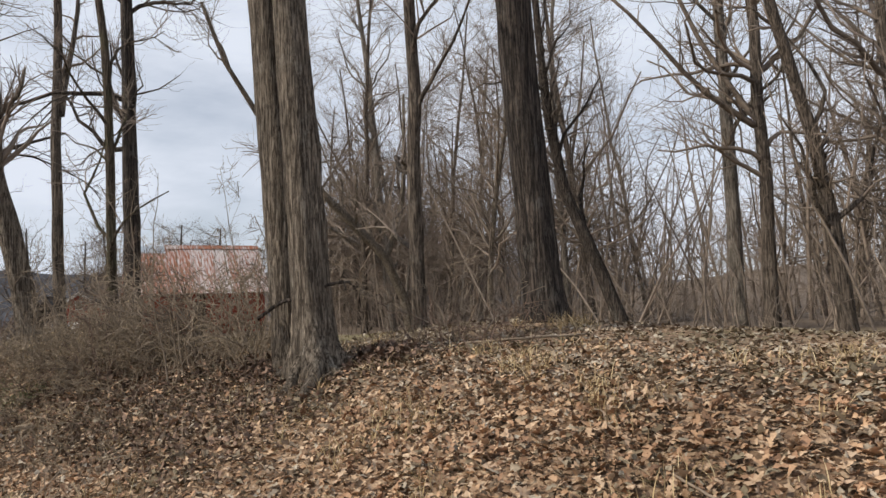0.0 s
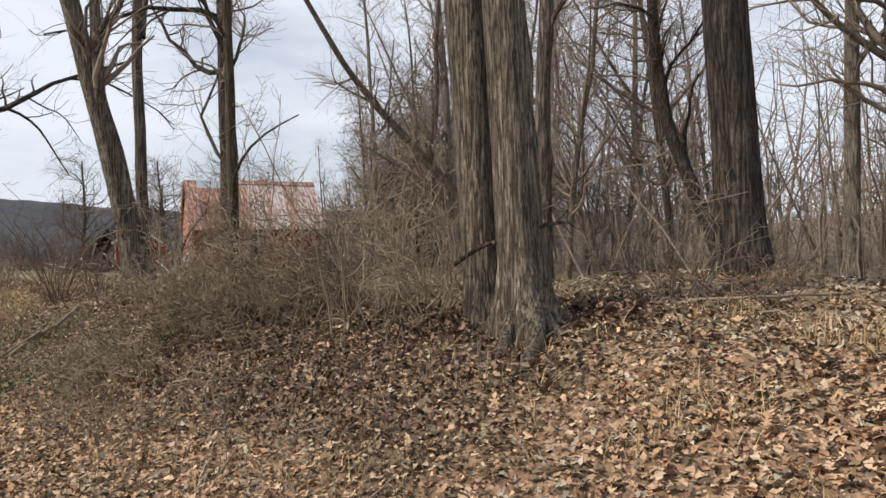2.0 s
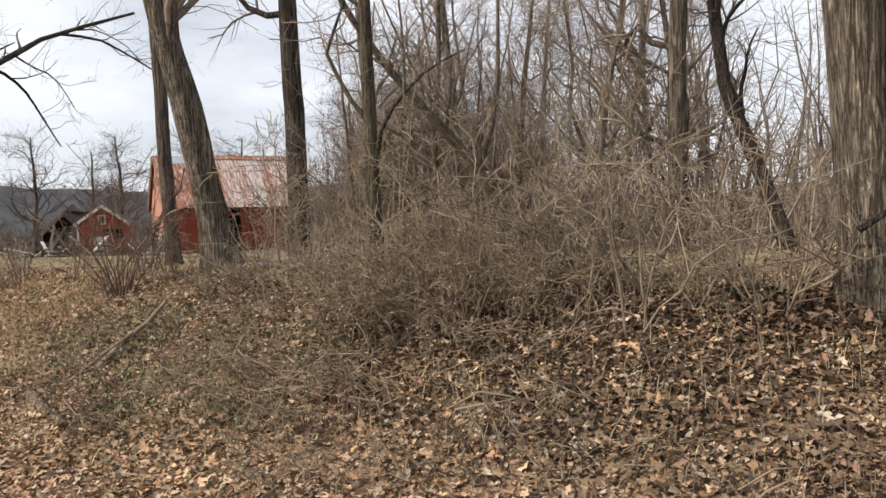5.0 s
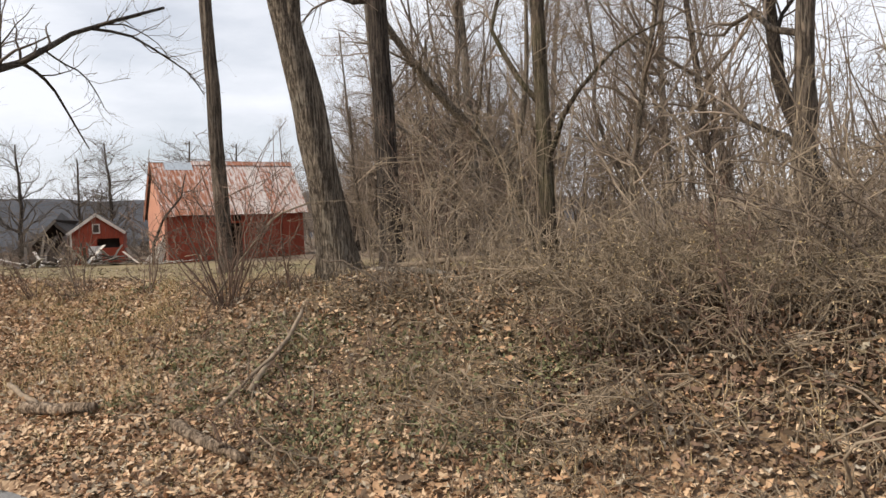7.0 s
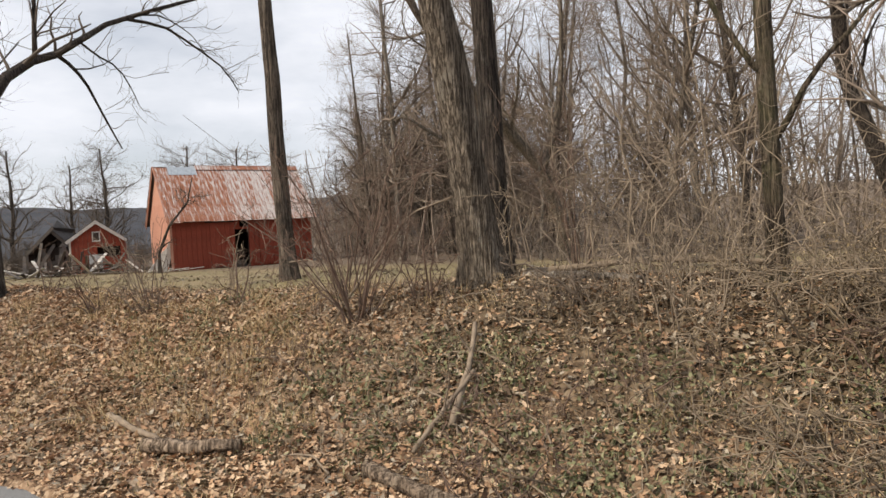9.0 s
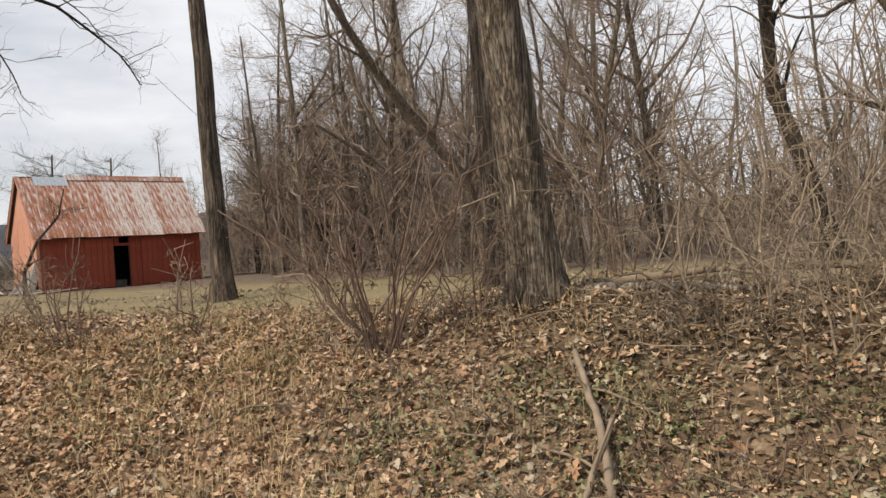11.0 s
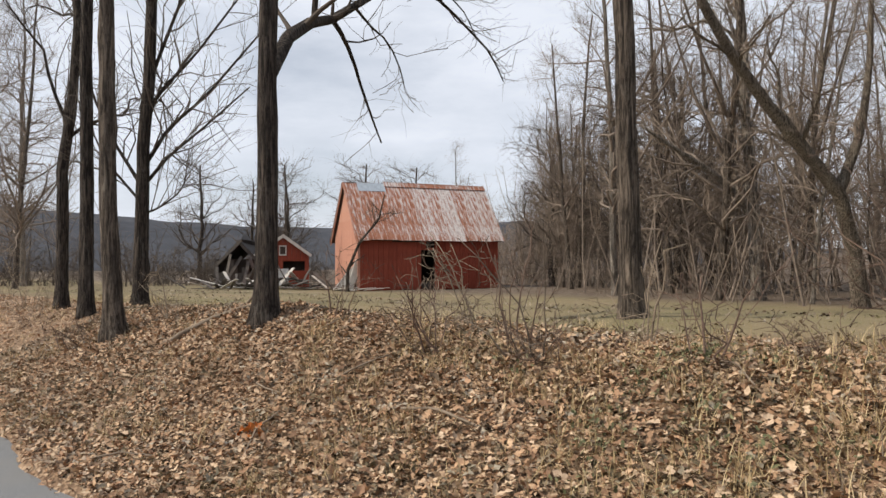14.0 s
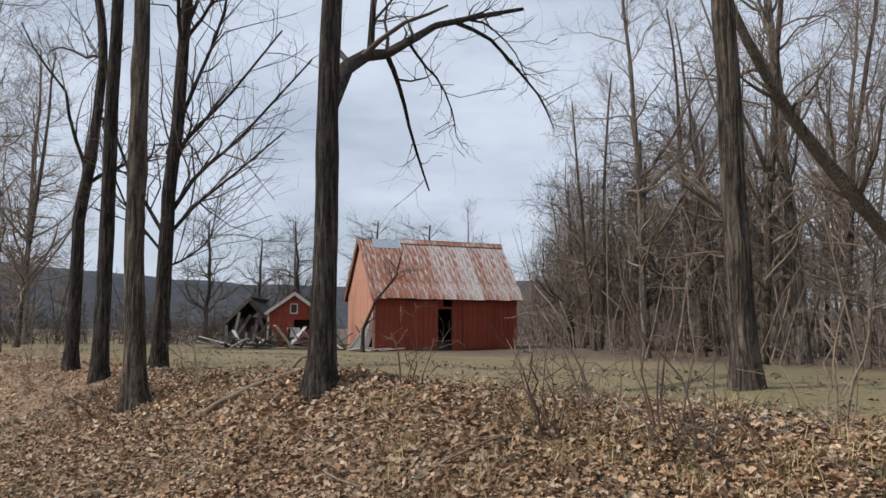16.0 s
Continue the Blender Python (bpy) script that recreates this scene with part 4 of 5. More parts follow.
def shed(name, at, width, depth, eave, apex, label, mats, broken):
    rot = Matrix((fdir, fback, (0, 0, 1))).transposed().to_4x4()
    ob = thing(name, Matrix.Translation((*at, float(ground_z(*at)) - 0.02)) @ rot, label, "shed")
    m_wall, m_roof, m_trim = mats
    fw = part("front_wall", (lambda q: (q.box((0, 0.03, 0), (width, 0.045, eave * 0.5)), q)[-1])(Geo()), m_wall, ob, "", False)
    n = int(width / 0.22)
    w = width / n
    sl = (apex - eave) / (width / 2)
    for i in range(n):
        mid = (i + 0.5) * w
        zt = round(eave + sl * (width / 2 - abs(mid - width / 2)) - 0.02, 2)
        z0 = 0.0
        if not broken and 0.52 * width < mid < 0.9 * width:
            z0 = 1.45
        if broken:
            zt = round(eave * rb.choice((0.25, 0.4, 0.7, 0.95)), 2)
        board(fw, i * w, z0, zt, w, m_wall)
    for nm, y0, x0 in (("side_wall", 0.0, 0.0), ("side_wall", 0.0, width - 0.04), ("back_wall", depth, 0.0)):
        q = Geo()
        if nm == "side_wall":
            q.box((x0, 0.05, 0), (x0 + 0.04, depth, eave))
        else:
            q.box((0.04, depth - 0.04, 0), (width - 0.04, depth, eave))
        part(nm, q, m_wall, ob, "", False)
    # added dark panel that stands in for the unlit inside behind the openings
    q = Geo()
    q.box((0.1, 0.8, 0.0), (width - 0.1, 0.85, eave))
    part("partition", q, M_DARKIN, ob, "", False)
    a = math.atan(sl)
    rl = math.hypot(width / 2 + 0.15, sl * (width / 2 + 0.15))
    for sgn in (-1, 1):
        q = Geo()
        mm = Matrix.Translation((width / 2, 0, apex + 0.03)) @ Matrix.Rotation(sgn * a, 4, "Y")
        if broken:
            mm = mm @ pose(0, 0.1 * sgn, -0.2 if sgn > 0 else -0.05, 7 * sgn, 9 * sgn, 8 * sgn)
        q.box((0 if sgn > 0 else -rl, -0.2, 0), (rl if sgn > 0 else 0, depth + 0.2, 0.05), mm)
        rf = part("roof", q, m_roof, ob, "", False)
        q = Geo()
        q.box((0 if sgn > 0 else -rl, -0.24, -0.13), (rl if sgn > 0 else 0, -0.2, 0.03), mm)
        part("rake_trim", q, m_trim, ob, "pale weathered rake board", False)
    return ob


red = shed("red_shed", (-46.25, 19.2), 2.75, 4.0, 1.85, 2.85, "small red gabled shed with white trim behind a debris heap", (M_RED, M_TAR, M_WHITEBOARD), False)
q = Geo()
q.box((1.15, -0.05, 1.75), (1.55, -0.01, 2.3))
win = part("window", q, M_WHITEBOARD, red, "small white-framed gable window", False)
q = Geo()
q.box((1.21, -0.056, 1.82), (1.49, -0.051, 2.24))
part("pane", q, M_DARKIN, win, "dark pane", False)
q = Geo()
q.box((0.0, -0.03, 0.0), (0.1, 0.02, 1.85))
part("corner_board", q, M_WHITEBOARD, red, "", False)
dark = shed("collapsed_shed", (-50.6, 18.9), 3.1, 4.0, 1.6, 2.75, "collapsing grey-boarded shed with a broken dark roof", (M_GREYBOARD, M_TAR, M_GREYBOARD), True)
for i in range(9):
    q = plank_mesh("loose_board", rb.uniform(0.1, 0.2), rb.uniform(1.2, 2.4), 0.03, M_GREYBOARD)
    piece("loose_board", q, dark, pose(rb.uniform(0.2, 2.9), rb.uniform(-1.0, -0.3), 0.0, rb.uniform(-35, -8), rb.uniform(-45, 45), rb.uniform(-30, 30)))

# a discarded white cabinet and the debris heap
q = Geo()
q.box((-0.28, -0.28, 0), (0.28, 0.28, 1.0))
fr = thing("discarded_refrigerator", on_ground(-44.3, 19.6, -32), "old white refrigerator dumped in front of the shed", "refrigerator")
part("body", q, M_ENAMEL, fr, "", False)
q = Geo()
q.box((-0.27, -0.34, 0.35), (0.27, -0.285, 0.98))
dr = part("door", q, M_ENAMEL, fr, "", False)
q = Geo()
q.box((0.18, -0.365, 0.5), (0.21, -0.342, 0.8))
part("handle", q, M_DARKIN, dr, "", False)
heap = thing("debris_heap", on_ground(-42.2, 18.6), "heap of broken grey and white boards beside the barn", "debris")
for i in range(110):
    white = rb.random() < 0.22
    key = ("d", i % 9, white)
    if key not in meshes:
        meshes[key] = plank_mesh("plank", rb.uniform(0.09, 0.22), rb.uniform(0.8, 2.2), 0.03, M_WHITEBOARD if white else M_GREYBOARD, rb.uniform(-0.05, 0.05))
    u, w = rb.gauss(-0.5, 1.9), rb.gauss(0, 0.75)
    px, py = u * fdir.x + w * fback.x, u * fdir.y + w * fback.y
    hz = 0.55 * math.exp(-(u / 1.6) ** 2 - (w / 0.8) ** 2) * rb.random()
    wz = float(ground_z(-42.2 + px, 18.6 + py)) - float(ground_z(-42.2, 18.6))
    tilt = rb.choice((88, 84, 92, 75, 60)) if rb.random() < 0.95 else rb.uniform(30, 60)
    piece("plank", meshes[key], heap, pose(px, py, wz + 0.05 + hz, tilt, rb.uniform(-8, 8), rb.uniform(0, 360)))

# ---------------------------------------------------------------- shrubs
def canes(rng, n, height, reach, base_r, r0, k=7, droop=0.35):
    a = rng.uniform(0, 2 * math.pi, n)
    t = np.linspace(0, 1, k)
    h = height * rng.uniform(0.55, 1.1, n)
    out = reach * rng.uniform(0.2, 1.0, n)
    b = base_r * np.sqrt(rng.uniform(0, 1, n))
    rad = b[:, None] + out[:, None] * (t[None, :] ** 1.3)
    P = np.zeros((n, k, 3))
    aa = a[:, None] + np.cumsum(rng.normal(0, 0.22, (n, k)), 1)
    P[:, :, 0], P[:, :, 1] = rad * np.cos(aa), rad * np.sin(aa)
    dr = droop * rng.uniform(0.2, 1.3, n)
    P[:, :, 2] = -0.06 + h[:, None] * (t * (1 + dr[:, None]) - dr[:, None] * t ** 2.4) + np.cumsum(rng.normal(0, 0.03, (n, k)), 1) * np.minimum(1, t * 3)
    R = r0 * rng.uniform(0.6, 1.3, n)[:, None] * np.linspace(1, 0.35, k)
    return P, R


def small_leaves(rng, P, n, size):
    """n withered leaves hung at random places on the paths P."""
    i, j = rng.integers(0, P.shape[0], n), rng.integers(1, P.shape[1], n)
    u, w = unit(rng.standard_normal((n, 3))), unit(rng.standard_normal((n, 3)))
    sz = size * rng.uniform(0.5, 1.3, n)[:, None]
    q = P[i, j] + 0.004 * rng.standard_normal((n, 3))
    V = np.stack([q, q + sz * (0.5 * u + 0.3 * w), q + sz * u, q + sz * (0.5 * u - 0.3 * w)], 1)
    g = Geo()
    g.add(V.reshape(-1, 3), np.arange(4 * n).reshape(n, 4))
    return g


def shrub(name, m, label, material, n, height, reach, base_r=0.15, r0=0.008, sides_n=120, twigs=300, seed=1, droop=0.35, big=8, twig_len=0.5, group="", leafy=0, stems=()):
    """A bare shrub of canes and twigs. stems: bent canes (points from its base, radius) of its own; leafy: withered leaves on it."""
    rng = np.random.default_rng(seed)
    ob = thing(name, m, label, "shrub", group)
    P, R = canes(rng, n, height, reach, base_r, r0, droop=droop)
    for i in range(min(big, n)):
        gl = Geo()
        gl.tubes(P[i:i + 1], R[i:i + 1] * 1.35, 6)
        part("cane", gl, material, ob)
    for e, er in stems:
        q = resampled(e, 7)
        q[1:] += rng.normal(0, 0.012, (6, 3))
        q[0, 2] -= 0.06
        P = np.concatenate([P, q[None]])
        R = np.concatenate([R, (0.8 * er * np.linspace(1, 0.4, 7))[None]])
        gl = Geo()
        gl.tubes(P[-1:], R[-1:], 7)
        part("cane", gl, material, ob)
    g = Geo()
    if n > big:
        g.tubes(P[big:n], R[big:n], 4)
    B, BR = offshoots(rng, P, R, sides_n, 0.25, 1.0, twig_len, (0.6, 1.4), 0.7, 4, 0.02, 0.30)
    g.tubes(B, np.clip(BR, 0.0028, 0.006), 3)
    W, WR = offshoots(rng, B, BR, twigs, 0.1, 1.0, twig_len * 0.5, (0.6, 1.5), 0.7, 3, 0.0, 0.34)
    g.tubes(W, np.clip(WR, 0.0022, 0.0035), 3)
    part("crown", g, material, ob)["kind"] = "stuff"
    if leafy:
        part("withered_leaves", small_leaves(rng, np.concatenate([B[:, 1:], W]), leafy, 0.016), M_WITHER, ob, "small olive-brown withered leaves", False)["kind"] = "stuff"
    return ob


LB = "tangled thicket of thin bare brown canes on the bank"
LH = "dense olive-brown thicket with withered leaves on the bank"
#        material, canes, height, reach, side twigs, twigs, twig length, leaves, label
BRAMBLES = ((M_BRAMBLE, 14, 0.30, 0.55, 60, 120, 0.26, 240, LH), (M_CANE, 11, 0.85, 0.75, 60, 110, 0.42, 110, LB), (M_BRAMBLE, 12, 0.17, 0.5, 45, 90, 0.2, 200, LH),
            (M_REDCANE, 12, 0.32, 0.4, 40, 80, 0.25, 40, LB), (M_CANE, 9, 1.35, 0.9, 55, 90, 0.5, 20, LB), (M_BRAMBLE, 16, 0.45, 0.6, 90, 200, 0.30, 420, LH))
bram = [shrub("bramble", pose(0, -40 - i, 0), lb, mt, n, hgt, reach, 0.35, 0.0048, side_n, tw, 80 + i, 0.9, 6, ln, "brambles on the bank", lf)
        for i, (mt, n, hgt, reach, side_n, tw, ln, lf, lb) in enumerate(BRAMBLES)]
rng = np.random.default_rng(9)
spots_b = []
for i in range(24):
    for _ in range(60):
        x, y = rng.uniform(-12.6, -5.6) if i % 3 == 0 else rng.uniform(-10.2, -5.2), rng.uniform(2.25, 4.4)
        if x > -6.8 and y < 3.9:
            continue
        if all((x - a) ** 2 + (y - b) ** 2 > 0.42 ** 2 for a, b, _ in spots_b):
            break
    # taller and denser at the start of the walk
    kind = (int(rng.choice([1, 1, 0])) if y > 3.8 else int(rng.choice([0, 2, 2, 3]))) if x > -9.6 else int(rng.choice([2, 2, 3]))
    spots_b.append((x, y, kind))
# the dense hedge on the slope, low at its foot and high on the crest
for i in range(18):
    x = rng.uniform(-9.2, -6.0)
    y = rng.uniform(3.3, 4.3) if i < 13 else rng.uniform(2.6, 3.3)
    spots_b.append((x, y, 5 if i < 13 else 2))
spots_b += [(-8.2, 2.75, 0), (-7.4, 3.0, 0), (-8.9, 2.9, 2), (-6.9, 3.4, 5), (-6.7, 2.5, 2), (-7.3, 2.35, 0), (-6.2, 2.8, 2), (-7.9, 2.4, 2), (-5.9, 3.2, 2), (-5.6, 2.6, 2), (-6.2, 3.8, 1), (-7.6, 4.3, 4), (-6.0, 4.6, 1), (-13.6, 4.6, 3), (-15.2, 3.9, 3), (-22.4, 3.1, 3),
            (-26.8, 3.4, 1), (-27.6, 3.7, 4), (-25.4, 3.2, 3), (-9.6, 5.4, 4), (-3.9, 4.9, 3), (-3.4, 5.1, 3),
            (-9.9, 4.2, 4), (-6.7, 4.5, 1), (-7.1, 4.1, 1), (-10.4, 4.7, 4), (-9.4, 3.7, 1), (-11.3, 5.0, 1)]
first = set()
for x, y, kd in spots_b:
    s = rng.uniform(0.8, 1.2)
    mm = on_ground(x, y, rng.uniform(0, 360), -0.02)
    if kd not in first:
        first.add(kd)
        bram[kd].matrix_basis = mm
    else:
        c = copy_thing(bram[kd], mm)
        c.scale = (s, s, s * rng.uniform(0.85, 1.15))

# single shrubs that stand out
for i, (x, y, n, hgt, reach, side_n, mt, lb) in enumerate((
        (-15.75, 4.07, 6, 1.05, 0.4, 16, M_REDCANE, "small thin-stemmed bare shrub at the lawn edge"), (-16.3, 3.75, 9, 0.75, 0.5, 26, M_REDCANE, "low reddish bare shrub"),
        (-14.9, 4.6, 5, 0.7, 0.4, 14, M_CANE, "low spindly bare shrub"), (-14.2, 4.1, 7, 0.6, 0.4, 22, M_REDCANE, "low reddish bare shrub"),
        (-5.45, 3.95, 12, 1.0, 0.9, 70, M_BRAMBLE, "bare shrub growing against a big tree"), (-4.0, 5.3, 9, 1.0, 1.0, 40, M_CANE, "bare shrub with low spreading branches"),
        (-12.9, 4.4, 12, 1.4, 0.8, 50, M_REDCANE, "reddish bare shrub on the bank"), (-21.1, 3.7, 5, 0.6, 0.4, 14, M_CANE, "little bare shrub beside a roadside tree"),
        (-18.2, 4.1, 5, 0.7, 0.35, 12, M_REDCANE, "little bare shrub beside a dark tree"), (-9.3, 5.0, 12, 2.3, 1.1, 70, M_CANE, "tall bare shrub in the thicket"), (-7.4, 5.4, 12, 2.2, 1.1, 70, M_BRAMBLE, "tall arching shrub in the thicket"),
        (-10.9, 5.6, 10, 2.0, 0.9, 60, M_REDCANE, "tall reddish shrub behind the bank"), (-16.4, 4.4, 6, 0.8, 0.5, 20, M_CANE, "thin grey-stemmed shrub at the lawn edge"),
        (-17.2, 4.6, 5, 0.5, 0.4, 14, M_CANE, "little bare shrub at the lawn edge"), (-11.6, 4.0, 9, 0.9, 0.7, 40, M_REDCANE, "low bare shrub under a thick tree"))):
    shrub("bare_shrub", on_ground(x, y, 25 * i, -0.02), lb, mt, n, hgt, reach, 0.12, 0.0062, side_n, side_n * 3, 120 + i, 0.25, 9, 0.45)
# shrubs whose stems bend in ways of their own
STEMMED = (
    (-6.37, 4.07, M_STEM, "shrub of long arching dark canes on the crest", 3, 1.0, 60, (
        ([(0.12, 0.09, 0), (-0.05, -0.03, 0.32), (-0.3, -0.19, 0.61), (-0.57, -0.38, 0.81), (-0.81, -0.55, 0.88), (-0.95, -0.65, 0.86)], 0.0125),
        ([(-0.1, -0.08, 0), (-0.27, -0.18, 0.31), (-0.46, -0.31, 0.5), (-0.68, -0.47, 0.59), (-0.89, -0.62, 0.65), (-1.06, -0.74, 0.7)], 0.013),
        ([(-0.1, -0.08, 0), (-0.3, -0.21, 0.16), (-0.43, -0.3, 0.3)], 0.008), ([(0.14, 0.1, 0), (-0.16, -0.1, 0.5), (-0.46, -0.3, 0.88), (-0.68, -0.43, 1.34), (-0.92, -0.59, 1.9)], 0.012))),
    (-6.72, 4.28, M_STEM, "slanting bare shrub in the thicket", 3, 0.9, 60, (
        ([(0, 0, 0), (-0.17, -0.14, 0.31), (-0.37, -0.3, 0.52), (-0.6, -0.5, 0.68), (-0.83, -0.7, 0.75), (-1.05, -0.9, 0.74)], 0.011),
        ([(0.03, 0.03, 0), (-0.14, -0.1, 0.39), (-0.27, -0.22, 0.52)], 0.009), ([(-0.03, -0.03, 0), (-0.3, -0.25, 0.39), (-0.73, -0.62, 0.7)], 0.010))),
    (-6.04, 5.2, M_STEM, "tall slanting shrub behind the thicket", 3, 1.2, 50, (
        ([(0, 0, 0), (-0.21, -0.17, 0.32), (-0.46, -0.37, 0.78), (-0.74, -0.61, 0.92)], 0.014), ([(0.03, 0.03, 0), (-0.18, -0.13, 0.64), (-0.33, -0.25, 0.97), (-0.5, -0.35, 1.5)], 0.014), ([(-0.27, -0.25, 0), (-0.45, -0.39, 0.23), (-0.7, -0.6, 0.42)], 0.011))),
    (-7.28, 3.45, M_REDCANE, "dark upright shrub with dead leaves at its foot", 4, 0.7, 40, (
        ([(0, 0, 0), (-0.03, -0.01, 0.34), (-0.08, -0.03, 0.54), (-0.16, -0.09, 0.75)], 0.011), ([(0.08, 0.06, 0), (0.1, 0.08, 0.27), (0.06, 0.06, 0.51), (0.05, 0.07, 0.8)], 0.009), ([(0, 0, 0), (-0.11, -0.05, 0.58), (-0.05, 0, 0.95)], 0.008))),
    (-9.67, 4.36, M_STEM, "slanting grey-brown shrub on the crest", 4, 0.9, 50, (
        ([(0.02, 0.01, 0), (-0.23, -0.15, 0.33), (-0.39, -0.25, 0.66), (-0.62, -0.4, 1.01)], 0.013), ([(0, 0, 0), (0.05, 0.05, 0.42), (0.13, 0.11, 0.85)], 0.009), ([(-0.1, -0.07, 0), (-0.33, -0.21, 0.53), (-0.53, -0.33, 0.9)], 0.010))),
    (-10.02, 3.78, M_STEM, "low bent shrub among the leaves", 4, 0.5, 40, (
        ([(0, 0, 0), (-0.19, -0.12, 0.23), (-0.38, -0.25, 0.35), (-0.55, -0.36, 0.37)], 0.013), ([(-0.02, -0.01, 0), (-0.04, -0.03, 0.14), (-0.29, -0.19, 0.2)], 0.010))),
    (-12.1, 3.62, M_REDCANE, "wide many-stemmed bare shrub on the bank", 20, 1.8, 120, (
        ([(0, 0, 0), (-0.2, -0.13, 0.3), (-0.4, -0.26, 0.58), (-0.55, -0.36, 1.0)], 0.009), ([(0.02, 0.01, 0), (-0.14, -0.09, 0.42), (-0.24, -0.15, 0.9), (-0.15, -0.06, 1.4)], 0.009),
        ([(0.03, 0.02, 0), (0.13, 0.09, 0.38), (0.3, 0.2, 0.66), (0.5, 0.3, 0.95)], 0.009), ([(0.06, 0.04, 0), (0.33, 0.24, 0.42), (0.45, 0.34, 1.15), (0.43, 0.34, 1.75)], 0.009), ([(0.02, 0.02, 0), (0.1, 0.07, 0.6), (-0.02, 0, 1.25)], 0.008))),
    (-15.41, 3.87, M_STEM, "dark angular shrub standing over the leaves", 3, 0.6, 14, (
        ([(0, 0, 0), (-0.03, -0.1, 0.44), (-0.15, -0.26, 0.66), (-0.31, -0.46, 0.92)], 0.009), ([(0.05, 0.04, 0), (0.09, 0.04, 0.35), (0.12, 0, 1.05)], 0.009), ([(0, 0, 0), (-0.07, -0.11, 0.25), (-0.2, -0.26, 0.38)], 0.006), ([(-0.02, -0.09, 0.44), (0.1, -0.01, 0.68), (0.17, 0.06, 0.75)], 0.005))))
for i, (x, y, mt, lb, n, hgt, side_n, stems) in enumerate(STEMMED):
    shrub("bare_shrub", on_ground(x, y, 0, -0.02), lb, mt, n, hgt, 0.75 * hgt, 0.10, 0.006, side_n, side_n * 3, 160 + i, 0.25, 9, 0.4, stems=stems)

# ---------------------------------------------------------------- fallen wood


def stick(name, pts, r, label, material=M_DEADWOOD, sides=9, stubs=0, seed=1, category="log"):
    rng = np.random.default_rng(seed)
    P = resampled(pts, 12)
    P[1:-1] += rng.normal(0, r * 0.16, (10, 3))
    ob = thing(name, Matrix.Translation(tuple(P[0])), label, category)
    g = Geo()
    lump = 1 + 0.10 * rng.standard_normal((1, 12, sides))
    RR = (r * np.linspace(1.0, 0.7, 12))[None]
    g.tubes((P - P[0])[None], RR, sides, lump)
    g.f.append(tuple(range(sides))[::-1])
    part("stem", g, material, ob)
    for q in range(stubs):
        S, SR = offshoots(rng, (P - P[0])[None], RR, 1, 0.2, 0.95, 0.45, (0.5, 1.1), 0.5, 5, 0.15, 0.15)
        g = Geo()
        g.tubes(S, SR, 5)
        part("side_branch", g, material, ob)
    return ob


def laid(*xy, lift=0.03):
    return [(x, y, float(ground_z(x, y)) + lift + (e[0] if e else 0)) for x, y, *e in xy]


stick("fallen_log", laid((-12.63, 1.93), (-12.2, 2.03), (-11.85, 2.13), lift=0.075), 0.056, "short thick brown-barked log lying in the leaves", M_LOG, sides=12, seed=1)
stick("fallen_log", laid((-13.5, 2.2), (-13.0, 2.1), (-12.5, 2.03), lift=0.06), 0.028, "pale broken branch resting against a log", sides=8, seed=2)
stick("fallen_log", laid((-10.75, 2.13), (-10.3, 2.03), (-9.8, 1.95), lift=0.06), 0.046, "weathered brown log with a broken end on the leaves", M_LOG, sides=12, seed=3, stubs=1)
stick("fallen_branch", laid((-10.41, 2.51), (-10.5, 2.8, 0.06), (-10.62, 3.1, 0.03), (-10.75, 3.38, 0.08), lift=0.04), 0.024, "pale crooked stick lying up the bank", stubs=2, seed=4, category="branch")
stick("fallen_branch", laid((-10.55, 2.3), (-10.5, 2.6, 0.05), (-10.46, 2.87, 0.1), lift=0.04), 0.017, "thin dead stick propped on the bank", stubs=1, seed=5, category="branch")
stick("fallen_branch", laid((-20.22, 3.16), (-20.05, 3.45, 0.03), (-19.85, 3.75, 0.0), (-19.6, 4.05, 0.02), lift=0.03), 0.032, "brown fallen branch lying beside a tree", M_DEADWOOD, stubs=3, seed=6, category="branch")
stick("fallen_branch", laid((-20.0, 4.1), (-19.9, 4.15, 0.12), (-19.75, 4.22, 0.15), (-19.6, 4.3, 0.03), lift=0.03), 0.018, "curved dead twig arching out of the leaves", seed=7, category="branch")
stick("broken_branch", [(-5.0, 3.72, 1.42), (-4.82, 3.82, 1.55), (-4.6, 3.95, 1.60), (-4.42, 4.03, 1.69), (-4.28, 4.12, 1.70)], 0.017, "dark broken branch hanging in a shrub against a tree", M_DARK, stubs=3, seed=8, category="branch")
stick("fallen_branch", laid((-11.0, 4.7), (-9.9, 4.75, 0.1), (-8.9, 4.9, 0.05), lift=0.05), 0.03, "grey fallen trunk lying along the bank top", stubs=2, seed=9, category="branch")
stick("fallen_branch", laid((-12.3, 3.55), (-12.05, 3.75, 0.35), (-11.75, 4.0, 0.72), (-11.4, 4.2, 0.8), lift=0.02), 0.011, "pale dead branch arching through a shrub", stubs=1, seed=10, category="branch")
stick("fallen_branch", laid((-12.2, 3.6), (-12.6, 3.75, 0.25), (-12.85, 3.9, 0.45), (-13.2, 3.95, 0.42), lift=0.02), 0.008, "crooked dead branch leaning out of a shrub", seed=11, category="branch")
stick("fallen_branch", laid((-3.9, 5.0), (-3.3, 5.1, 0.05), (-2.9, 5.6, 0.02), lift=0.02), 0.014, "dead branch lying under the shrubs", stubs=2, seed=13, category="branch")
stick("fallen_log", laid((-10.9, 4.45), (-10.6, 4.4, 0.02), (-10.2, 4.4, 0.03), (-9.8, 4.3, 0.02), lift=0.03), 0.034, "grey fallen trunk lying along the crest of the bank", M_PALE, 12, 2, 15)
